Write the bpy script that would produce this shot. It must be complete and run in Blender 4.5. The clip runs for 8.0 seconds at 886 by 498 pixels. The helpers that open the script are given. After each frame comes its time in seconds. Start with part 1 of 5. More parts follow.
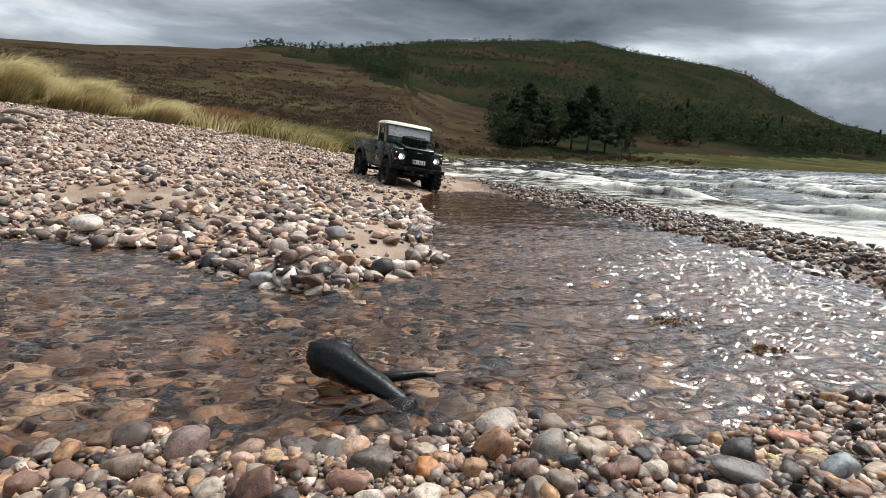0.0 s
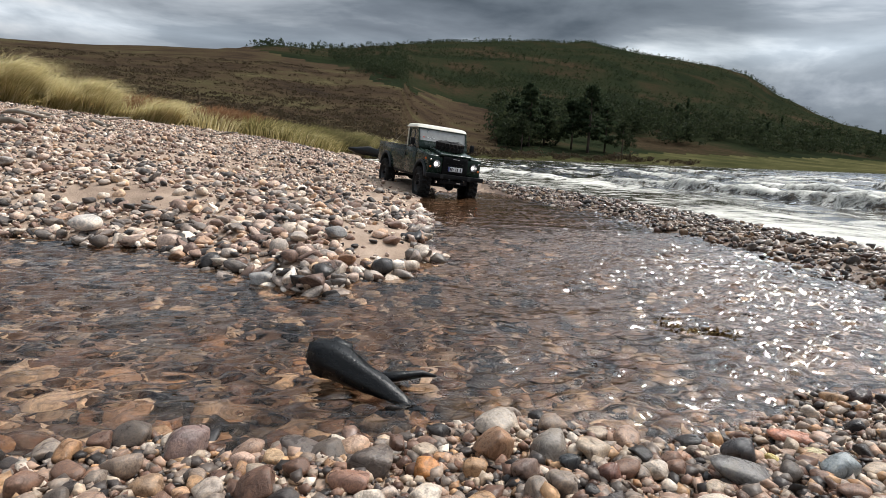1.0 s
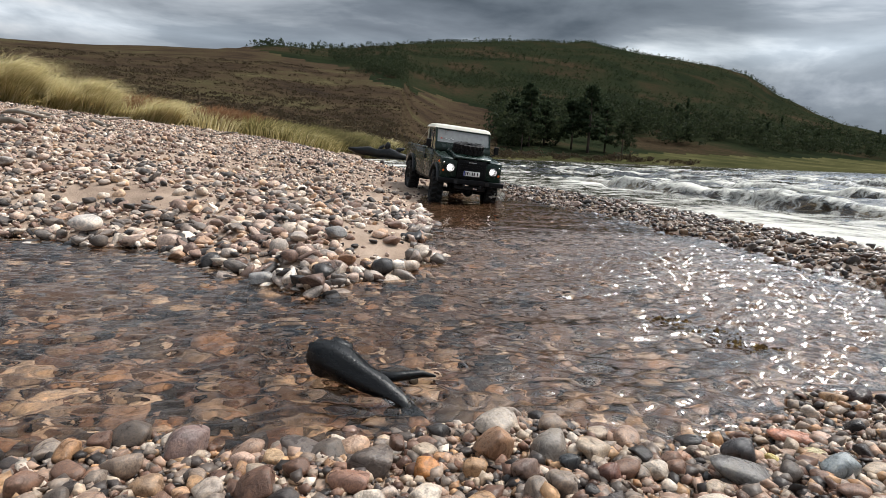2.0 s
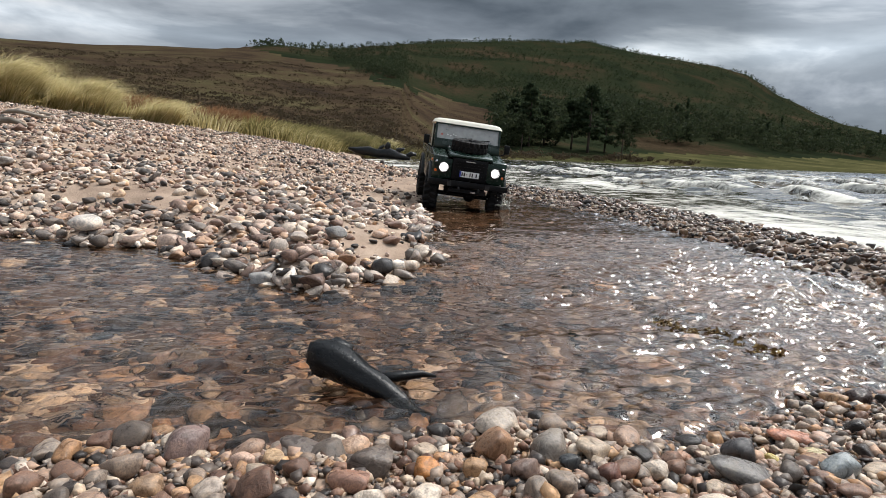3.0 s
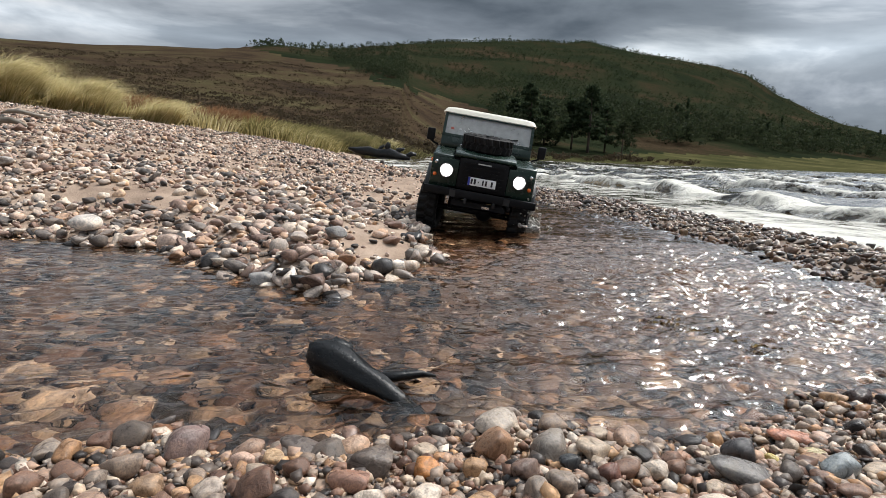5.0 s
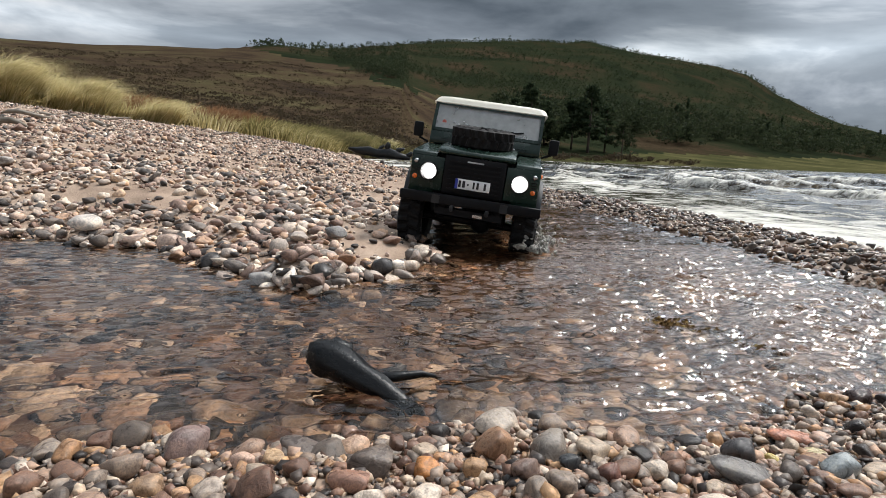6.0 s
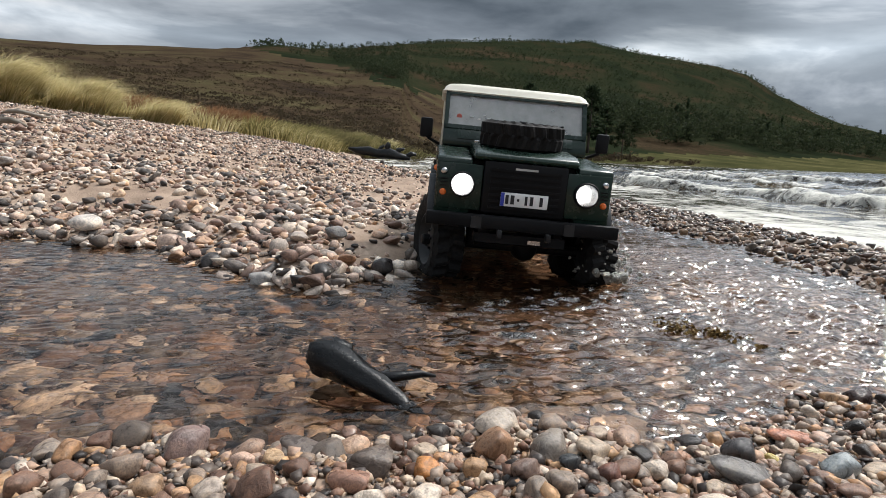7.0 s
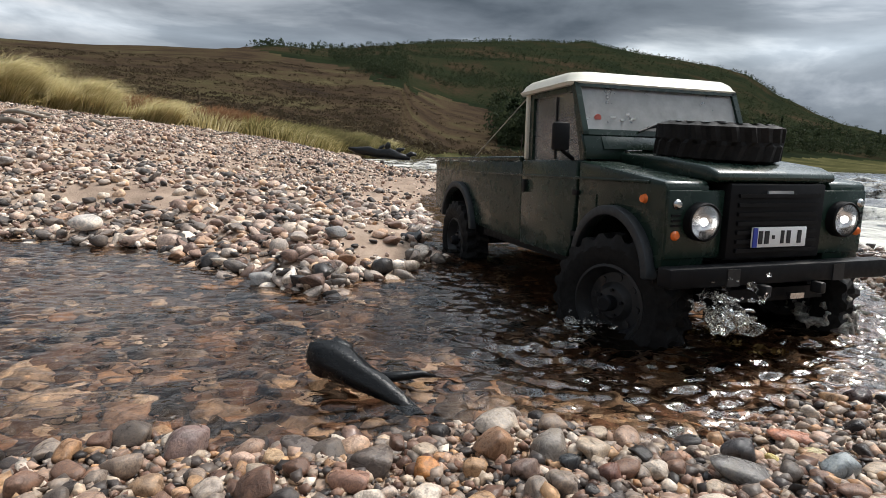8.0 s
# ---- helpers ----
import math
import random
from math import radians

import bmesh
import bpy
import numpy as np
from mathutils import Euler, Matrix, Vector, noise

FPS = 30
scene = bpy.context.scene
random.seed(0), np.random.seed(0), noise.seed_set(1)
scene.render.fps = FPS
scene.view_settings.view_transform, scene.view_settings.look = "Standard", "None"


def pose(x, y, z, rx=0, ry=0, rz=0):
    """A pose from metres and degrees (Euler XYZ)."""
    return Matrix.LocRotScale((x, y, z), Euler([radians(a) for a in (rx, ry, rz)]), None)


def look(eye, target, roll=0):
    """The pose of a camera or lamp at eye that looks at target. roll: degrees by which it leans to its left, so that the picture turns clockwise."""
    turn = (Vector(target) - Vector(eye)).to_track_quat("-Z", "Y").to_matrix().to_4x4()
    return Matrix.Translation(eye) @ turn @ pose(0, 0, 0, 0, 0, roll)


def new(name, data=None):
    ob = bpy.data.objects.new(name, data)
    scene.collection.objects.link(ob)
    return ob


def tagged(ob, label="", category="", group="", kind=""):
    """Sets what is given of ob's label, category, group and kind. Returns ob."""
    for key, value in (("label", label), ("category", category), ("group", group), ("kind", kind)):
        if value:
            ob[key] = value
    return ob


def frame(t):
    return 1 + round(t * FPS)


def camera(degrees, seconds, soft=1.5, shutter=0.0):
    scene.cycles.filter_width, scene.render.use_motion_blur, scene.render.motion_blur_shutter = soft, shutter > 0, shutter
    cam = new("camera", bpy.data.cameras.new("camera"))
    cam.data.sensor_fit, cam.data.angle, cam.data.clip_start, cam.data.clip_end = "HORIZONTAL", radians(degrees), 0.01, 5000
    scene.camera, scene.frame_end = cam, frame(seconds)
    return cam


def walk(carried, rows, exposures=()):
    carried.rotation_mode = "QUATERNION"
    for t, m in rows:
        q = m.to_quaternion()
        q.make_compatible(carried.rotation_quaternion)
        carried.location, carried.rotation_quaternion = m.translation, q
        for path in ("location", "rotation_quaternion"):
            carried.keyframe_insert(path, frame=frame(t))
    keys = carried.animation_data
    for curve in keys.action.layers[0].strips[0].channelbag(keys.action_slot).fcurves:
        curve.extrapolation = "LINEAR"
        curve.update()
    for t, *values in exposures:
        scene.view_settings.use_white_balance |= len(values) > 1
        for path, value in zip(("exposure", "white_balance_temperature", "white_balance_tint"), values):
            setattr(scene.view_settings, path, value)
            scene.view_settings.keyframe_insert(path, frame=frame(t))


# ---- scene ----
# ---- camera: a phone resting low on the pebbles, standing still ----
EYE = (0.0, 0.0, 0.11)
cam = camera(77.3, 8.0, 0.7)
view = look(EYE, (0.0, 1.0, 0.11 - 0.1671), 2.2)
walk(cam, [(0.0, view), (8.0, view)], exposures=[(0.0, 0.0), (8.0, 0.0)])

# ---- world: broken cloud over a loch, a veiled sun ahead and to the lake side ----
SUN_AZ, SUN_EL = radians(54), radians(52)      # azimuth from +y towards +x
world = bpy.data.worlds.new("world")
scene.world = world
world.use_nodes = True


def node(tree, kind, **values):
    n = tree.nodes.new(kind)
    for k, v in values.items():
        if k in n.inputs:
            n.inputs[k].default_value = v
    return n


def ramp(tree, stops, mode="LINEAR"):
    n = tree.nodes.new("ShaderNodeValToRGB")
    n.color_ramp.interpolation = mode
    el = n.color_ramp.elements
    el.remove(el[1])
    for i, (at, c) in enumerate(stops):
        e = el[0] if i == 0 else el.new(at)
        e.position, e.color = at, (*c, 1)
    return n


def build_world():
    t = world.node_tree
    t.nodes.clear()
    link = t.links.new
    out = t.nodes.new("ShaderNodeOutputWorld")
    sky = t.nodes.new("ShaderNodeTexSky")
    sky.sky_type, sky.sun_disc = "NISHITA", False
    sky.sun_elevation, sky.sun_rotation = SUN_EL, SUN_AZ
    sky.air_density, sky.dust_density, sky.ozone_density = 1.0, 2.0, 1.5
    co = t.nodes.new("ShaderNodeTexCoord")
    mp = t.nodes.new("ShaderNodeMapping")
    mp.inputs["Scale"].default_value = (1.6, 1.6, 5.5)
    mp.inputs["Location"].default_value = (1.25, 2.4, 0.9)
    mp.inputs["Rotation"].default_value = (0, 0, radians(-53))
    link(co.outputs["Generated"], mp.inputs["Vector"])
    n1 = node(t, "ShaderNodeTexNoise", Scale=1.35, Detail=7.0, Roughness=0.52, Distortion=0.35)
    link(mp.outputs[0], n1.inputs["Vector"])
    cloud = ramp(t, [(0.32, (1.0, 1.02, 1.04)), (0.41, (0.64, 0.70, 0.765)), (0.50, (0.32, 0.37, 0.43)), (0.66, (0.15, 0.185, 0.228))])
    link(n1.outputs["Fac"], cloud.inputs[0])
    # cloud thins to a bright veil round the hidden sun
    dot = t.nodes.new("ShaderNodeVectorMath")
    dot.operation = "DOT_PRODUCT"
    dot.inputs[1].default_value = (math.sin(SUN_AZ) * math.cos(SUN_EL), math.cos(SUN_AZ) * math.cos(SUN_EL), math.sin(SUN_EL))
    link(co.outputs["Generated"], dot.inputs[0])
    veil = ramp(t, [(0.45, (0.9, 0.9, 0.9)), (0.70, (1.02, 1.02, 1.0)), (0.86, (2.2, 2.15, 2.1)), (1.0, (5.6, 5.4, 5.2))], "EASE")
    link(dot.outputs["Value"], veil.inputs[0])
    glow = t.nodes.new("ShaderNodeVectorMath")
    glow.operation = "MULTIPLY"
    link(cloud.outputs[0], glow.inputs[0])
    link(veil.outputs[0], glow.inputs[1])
    # an overcast sky is brighter overhead than along the horizon
    sep = t.nodes.new("ShaderNodeSeparateXYZ")
    link(co.outputs["Generated"], sep.inputs[0])
    rise = ramp(t, [(0.06, (1.0, 1.0, 1.0)), (0.11, (0.70, 0.72, 0.76)), (0.14, (0.95, 0.96, 0.98)), (0.172, (1.75, 1.75, 1.74)), (0.205, (1.0, 1.01, 1.03)), (0.26, (0.84, 0.86, 0.89)), (0.45, (1.9, 1.9, 1.9)), (0.9, (2.4, 2.4, 2.4))])
    link(sep.outputs["Z"], rise.inputs[0])
    lift = t.nodes.new("ShaderNodeVectorMath")
    lift.operation = "MULTIPLY"
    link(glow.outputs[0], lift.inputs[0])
    link(rise.outputs[0], lift.inputs[1])
    # a white cloud bank stands over the foot of the hill
    bank = t.nodes.new("ShaderNodeVectorMath")
    bank.operation = "DOT_PRODUCT"
    bank.inputs[1].default_value = (math.sin(radians(35)) * math.cos(radians(11)), math.cos(radians(35)) * math.cos(radians(11)), math.sin(radians(11)))
    link(co.outputs["Generated"], bank.inputs[0])
    puff = ramp(t, [(0.9860, (1, 1, 1)), (0.9985, (1.55, 1.52, 1.50))], "EASE")
    link(bank.outputs["Value"], puff.inputs[0])
    lift2 = t.nodes.new("ShaderNodeVectorMath")
    lift2.operation = "MULTIPLY"
    link(lift.outputs[0], lift2.inputs[0])
    link(puff.outputs[0], lift2.inputs[1])
    lift = lift2
    n2 = node(t, "ShaderNodeTexNoise", Scale=0.8, Detail=3.0, Roughness=0.5)
    link(mp.outputs[0], n2.inputs["Vector"])
    cover = ramp(t, [(0.36, (0.70, 0.70, 0.70)), (0.46, (1, 1, 1))])
    link(n2.outputs["Fac"], cover.inputs[0])
    mix = t.nodes.new("ShaderNodeMix")
    mix.data_type = "RGBA"
    bright = t.nodes.new("ShaderNodeVectorMath")
    bright.operation = "SCALE"
    bright.inputs["Scale"].default_value = 0.10
    link(sky.outputs[0], bright.inputs[0])
    link(cover.outputs[0], mix.inputs["Factor"])
    link(bright.outputs[0], mix.inputs["A"])
    link(lift.outputs[0], mix.inputs["B"])
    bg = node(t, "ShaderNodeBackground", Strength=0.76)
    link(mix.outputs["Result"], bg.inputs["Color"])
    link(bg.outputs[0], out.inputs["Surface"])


build_world()
sun = new("sun", bpy.data.lights.new("sun", "SUN"))
sun.data.energy, sun.data.angle, sun.data.color = 3.5, radians(8), (1.0, 0.94, 0.86)
d = Vector((math.sin(SUN_AZ) * math.cos(SUN_EL), math.cos(SUN_AZ) * math.cos(SUN_EL), math.sin(SUN_EL)))
sun.matrix_world = look(d * 50, (0, 0, 0))


# ---- materials ----
def material(name):
    m = bpy.data.materials.new(name)
    m.use_nodes = True
    t = m.node_tree
    return m, t, t.nodes["Principled BSDF"], t.links.new


def bumped(t, link, bsdf, scale, strength, distance, detail=5.0, coord="Object"):
    co = t.nodes.new("ShaderNodeTexCoord")
    n = node(t, "ShaderNodeTexNoise", Scale=scale, Detail=detail, Roughness=0.6)
    link(co.outputs[coord], n.inputs["Vector"])
    b = node(t, "ShaderNodeBump", Strength=strength, Distance=distance)
    link(n.outputs["Fac"], b.inputs["Height"])
    link(b.outputs[0], bsdf.inputs["Normal"])
    return co, n


def plain(name, colour, rough=0.5, metal=0.0, scale=60.0, vary=0.25, bump=0.15, distance=0.0005, spec=0.5, coat=0.0):
    """A painted, moulded or metal surface with grain and faint stains at two scales."""
    m, t, b, link = material(name)
    co, n = bumped(t, link, b, scale * 4, bump, distance)
    big = node(t, "ShaderNodeTexNoise", Scale=scale * 0.4, Detail=4.0)
    link(co.outputs["Object"], big.inputs["Vector"])
    lo = tuple(c * (1 - vary) for c in colour)
    hi = tuple(min(1, c * (1 + vary)) for c in colour)
    r = ramp(t, [(0.3, lo), (0.7, hi)])
    link(big.outputs["Fac"], r.inputs[0])
    link(r.outputs[0], b.inputs["Base Color"])
    rr = ramp(t, [(0.3, (rough * 0.8,) * 3), (0.7, (min(1, rough * 1.25),) * 3)])
    link(n.outputs["Fac"], rr.inputs[0])
    link(rr.outputs[0], b.inputs["Roughness"])
    b.inputs["Metallic"].default_value = metal
    b.inputs["Specular IOR Level"].default_value = spec
    b.inputs["Coat Weight"].default_value = coat
    return m


STONES = [(0.0, (0.072, 0.062, 0.058)), (0.09, (0.175, 0.145, 0.125)), (0.20, (0.30, 0.25, 0.21)), (0.30, (0.215, 0.125, 0.09)),
          (0.42, (0.38, 0.265, 0.20)), (0.53, (0.27, 0.165, 0.12)), (0.61, (0.11, 0.092, 0.085)), (0.68, (0.44, 0.36, 0.28)),
          (0.79, (0.40, 0.235, 0.13)), (0.83, (0.32, 0.25, 0.20)), (0.90, (0.54, 0.47, 0.40)), (0.95, (0.44, 0.28, 0.16))]


STONES = [(p, tuple(min(0.75, v * (sum(c) / 0.66) ** 0.45) for v in c)) for p, c in STONES]


def stone_material(name, single, rough, dark=1.0, colour=None, pale=0.0):
    """Rounded loch pebbles: each its own tint, speckled and veined; the random number comes from the object or from the island."""
    m, t, b, link = material(name)
    if single:
        rnd = t.nodes.new("ShaderNodeObjectInfo").outputs["Random"]
    else:
        rnd = t.nodes.new("ShaderNodeNewGeometry").outputs["Random Per Island"]
    tints = STONES if colour is None else [(0.0, tuple(c * 0.92 for c in colour)), (0.5, tuple(c * 1.08 for c in colour))]
    r = ramp(t, [(p, tuple((c + (sum(col) / 3 - c) * pale) * dark for c in col)) for p, col in tints], "CONSTANT")
    link(rnd, r.inputs[0])
    co = t.nodes.new("ShaderNodeTexCoord")
    if single:
        shift = t.nodes.new("ShaderNodeVectorMath")
        shift.operation = "MULTIPLY_ADD"
        shift.inputs[1].default_value = (0.02, 0.02, 0.02)
        link(co.outputs["Object"], shift.inputs[0])
        link(rnd, shift.inputs[2])
        vec = shift.outputs[0]
    else:
        vec = co.outputs["Object"]
    speck = node(t, "ShaderNodeTexNoise", Scale=620.0, Detail=4.0, Roughness=0.65)
    stain = node(t, "ShaderNodeTexNoise", Scale=95.0, Detail=5.0, Roughness=0.6, Distortion=0.8)
    for n in (speck, stain):
        link(vec, n.inputs["Vector"])
    a = ramp(t, [(0.34, (0.62, 0.60, 0.59)), (0.47, (0.96, 0.96, 0.96)), (0.56, (1.05, 1.04, 1.03)), (0.66, (1.35, 1.30, 1.25))])
    c = ramp(t, [(0.32, (0.50, 0.46, 0.44)), (0.52, (1.02, 0.98, 0.95)), (0.70, (1.42, 1.28, 1.12))])
    link(speck.outputs["Fac"], a.inputs[0])
    link(stain.outputs["Fac"], c.inputs[0])
    m1 = node(t, "ShaderNodeMix")
    m2 = node(t, "ShaderNodeMix")
    for mm in (m1, m2):
        mm.data_type, mm.blend_type = "RGBA", "MULTIPLY"
        mm.inputs["Factor"].default_value = 1.0
    link(r.outputs[0], m1.inputs["A"])
    link(a.outputs[0], m1.inputs["B"])
    link(m1.outputs["Result"], m2.inputs["A"])
    link(c.outputs[0], m2.inputs["B"])
    link(m2.outputs["Result"], b.inputs["Base Color"])
    rr = ramp(t, [(0.3, (rough * 0.75,) * 3), (0.7, (min(1.0, rough * 1.3),) * 3)])
    link(stain.outputs["Fac"], rr.inputs[0])
    link(rr.outputs[0], b.inputs["Roughness"])
    b.inputs["Specular IOR Level"].default_value = 0.32
    bp = node(t, "ShaderNodeBump", Strength=0.32, Distance=0.0014)
    link(speck.outputs["Fac"], bp.inputs["Height"])
    link(bp.outputs[0], b.inputs["Normal"])
    return m


def earth_material(name, stops, scale, rough=0.9, bump=0.6, distance=0.01, fine=12.0, spec=0.0):
    m, t, b, link = material(name)
    co, n = bumped(t, link, b, scale * fine, bump, distance)
    big = node(t, "ShaderNodeTexNoise", Scale=scale, Detail=8.0, Roughness=0.62, Distortion=0.4)
    link(co.outputs["Object"], big.inputs["Vector"])
    add = t.nodes.new("ShaderNodeMath")
    add.operation = "MULTIPLY_ADD"
    add.inputs[1].default_value = 0.35
    link(n.outputs["Fac"], add.inputs[0])
    sub = t.nodes.new("ShaderNodeMath")
    sub.operation = "SUBTRACT"
    sub.inputs[1].default_value = 0.175
    link(big.outputs["Fac"], sub.inputs[0])
    link(sub.outputs[0], add.inputs[2])
    r = ramp(t, stops)
    link(add.outputs[0], r.inputs[0])
    link(r.outputs[0], b.inputs["Base Color"])
    b.inputs["Roughness"].default_value = rough
    b.inputs["Specular IOR Level"].default_value = spec
    return m


def water_material(name, tint, bump_scale, bump, rough=0.02, foam=0.0, foam_scale=4.0, bend=False):
    """Clear peaty water: what lies below shows through, tinted; the surface mirrors the sky by Fresnel. foam: how much froth floats on it."""
    m, t, b, link = material(name)
    t.nodes.remove(b)
    out = t.nodes["Material Output"]
    co = t.nodes.new("ShaderNodeTexCoord")
    n = node(t, "ShaderNodeTexNoise", Scale=bump_scale, Detail=1.0 if bend else 4.0, Roughness=0.55, Distortion=0.6)
    link(co.outputs["Object"], n.inputs["Vector"])
    bp = node(t, "ShaderNodeBump", Strength=bump, Distance=0.004)
    link(n.outputs["Fac"], bp.inputs["Height"])
    if bend:
        gust = t.nodes.new("ShaderNodeAttribute")
        gust.attribute_name = "foam"
        force = t.nodes.new("ShaderNodeMath")
        force.operation = "MULTIPLY"
        force.inputs[1].default_value = bump
        link(gust.outputs["Fac"], force.inputs[0])
        link(force.outputs[0], bp.inputs["Strength"])
        tr = node(t, "ShaderNodeBsdfRefraction", Color=(*tint, 1), IOR=1.333, Roughness=0.0)
        link(bp.outputs[0], tr.inputs["Normal"])
    else:
        tr = node(t, "ShaderNodeBsdfTransparent", Color=(*tint, 1))
    gl = node(t, "ShaderNodeBsdfGlossy", Roughness=rough)
    gl.inputs["Color"].default_value = (1, 1, 1, 1)
    fr = node(t, "ShaderNodeFresnel", IOR=1.40)
    mx = t.nodes.new("ShaderNodeMixShader")
    for s in (gl, fr):
        link(bp.outputs[0], s.inputs["Normal"])
    link(fr.outputs[0], mx.inputs[0])
    link(tr.outputs[0], mx.inputs[1])
    link(gl.outputs[0], mx.inputs[2])
    last = mx
    if foam:
        at = t.nodes.new("ShaderNodeAttribute")
        at.attribute_name = "foam"
        fn = node(t, "ShaderNodeTexNoise", Scale=foam_scale, Detail=7.0, Roughness=0.7, Distortion=1.2)
        link(co.outputs["Object"], fn.inputs["Vector"])
        ad = t.nodes.new("ShaderNodeMath")
        ad.operation = "MULTIPLY_ADD"
        ad.inputs[1].default_value = foam
        link(at.outputs["Fac"], ad.inputs[0])
        link(fn.outputs["Fac"], ad.inputs[2])
        rp = ramp(t, [(0.57, (0, 0, 0)), (0.66, (0.45, 0.45, 0.45)), (0.84, (1, 1, 1))])
        link(ad.outputs[0], rp.inputs[0])
        df = node(t, "ShaderNodeBsdfDiffuse", Color=(0.60, 0.585, 0.53, 1))
        bf = node(t, "ShaderNodeBump", Strength=0.8, Distance=0.01)
        link(fn.outputs["Fac"], bf.inputs["Height"])
        link(bf.outputs[0], df.inputs["Normal"])
        m3 = t.nodes.new("ShaderNodeMixShader")
        link(rp.outputs[0], m3.inputs[0])
        link(mx.outputs[0], m3.inputs[1])
        link(df.outputs[0], m3.inputs[2])
        last = m3
    link(last.outputs[0], out.inputs["Surface"])
    return m


def leaf_material(name, a, b_, c, thin=0.0):
    m, t, b, link = material(name)
    g = t.nodes.new("ShaderNodeNewGeometry")
    r = ramp(t, [(0.0, a), (0.55, b_), (1.0, c)])
    link(g.outputs["Random Per Island"], r.inputs[0])
    link(r.outputs[0], b.inputs["Base Color"])
    b.inputs["Roughness"].default_value = 0.75
    b.inputs["Specular IOR Level"].default_value = 0.05
    if thin:
        tl = t.nodes.new("ShaderNodeBsdfTranslucent")
        link(r.outputs[0], tl.inputs["Color"])
        mx = node(t, "ShaderNodeMixShader", Fac=thin)
        link(b.outputs[0], mx.inputs[1])
        link(tl.outputs[0], mx.inputs[2])
        link(mx.outputs[0], t.nodes["Material Output"].inputs["Surface"])
    return m


M_PEBBLE = stone_material("pebble_stone", True, 0.32, 0.70)
M_SHINGLE = stone_material("shingle_stone", False, 0.6, 1.18, pale=0.28)
M_GRIT = stone_material("grit_stone", False, 0.4, 0.80)
M_WETSTONE = stone_material("wet_stone", False, 0.16, 0.95, pale=0.30)
M_BARSTONE = stone_material("bar_stone", False, 0.22, 0.60, pale=0.2)
M_SAND = earth_material("coarse_sand", [(0.25, (0.16, 0.112, 0.083)), (0.5, (0.30, 0.22, 0.165)), (0.75, (0.42, 0.325, 0.255))], 9.0, 0.85, 0.5, 0.003, 40.0, 0.1)
M_BED = earth_material("peaty_bed", [(0.3, (0.070, 0.045, 0.031)), (0.55, (0.145, 0.096, 0.066)), (0.8, (0.25, 0.178, 0.127))], 14.0, 0.6, 0.5, 0.003, 20.0, 0.2)
M_MOOR = earth_material("heather_moor", [(0.28, (0.019, 0.015, 0.012)), (0.43, (0.040, 0.028, 0.019)), (0.53, (0.056, 0.040, 0.025)), (0.62, (0.060, 0.052, 0.027)), (0.80, (0.13, 0.10, 0.058))], 0.05, 0.95, 1.0, 0.5, 30.0)
# hill colours darkened throughout, in place of cloud shadow on the slopes
M_HILL = earth_material("hill_scrub", [(0.28, (0.009, 0.012, 0.008)), (0.45, (0.016, 0.021, 0.011)), (0.54, (0.023, 0.024, 0.013)), (0.62, (0.036, 0.026, 0.016)), (0.85, (0.075, 0.056, 0.034))], 0.017, 0.95, 1.0, 1.0, 25.0)
M_PASTURE = earth_material("shore_pasture", [(0.3, (0.028, 0.029, 0.014)), (0.5, (0.052, 0.052, 0.022)), (0.75, (0.12, 0.10, 0.05))], 0.06, 0.95, 0.8, 0.2, 30.0)
M_POOL = water_material("pool_water", (0.56, 0.46, 0.365), 130.0, 0.22, 0.01, bend=True)
M_LAKE = water_material("lake_water", (0.30, 0.25, 0.19), 9.0, 0.9, 0.06, 0.50, 9.0)
M_WAVE = water_material("wave_water", (0.42, 0.35, 0.24), 18.0, 0.9, 0.08, 0.60, 22.0)
M_PINE = leaf_material("pine_needles", (0.020, 0.031, 0.017), (0.038, 0.054, 0.029), (0.060, 0.076, 0.038), 0.45)
M_BIRCH = leaf_material("birch_leaves", (0.019, 0.027, 0.014), (0.032, 0.042, 0.021), (0.050, 0.058, 0.030), 0.45)
M_GRASS = leaf_material("dune_grass", (0.30, 0.26, 0.11), (0.56, 0.47, 0.24), (0.76, 0.67, 0.43), 0.5)
M_RUSH = leaf_material("rush_tussock", (0.10, 0.092, 0.036), (0.28, 0.245, 0.10), (0.54, 0.45, 0.22), 0.45)
M_DULL = leaf_material("dull_rush", (0.05, 0.048, 0.022), (0.13, 0.115, 0.05), (0.26, 0.22, 0.11), 0.4)
M_BRACKEN = leaf_material("dead_bracken", (0.16, 0.08, 0.04), (0.26, 0.14, 0.075), (0.34, 0.21, 0.12), 0.3)
M_BARK = plain("bark", (0.07, 0.05, 0.038), 0.9, scale=2.0, vary=0.4)
M_WETWOOD = plain("wet_black_wood", (0.0055, 0.0055, 0.006), 0.30, scale=110.0, vary=0.5, bump=0.6, distance=0.0007, spec=0.28)
M_DRIFT = plain("grey_driftwood", (0.22, 0.19, 0.155), 0.85, scale=20.0, vary=0.45, bump=0.6, distance=0.003)


# ---- mesh helpers ----
rng = np.random.default_rng(7)


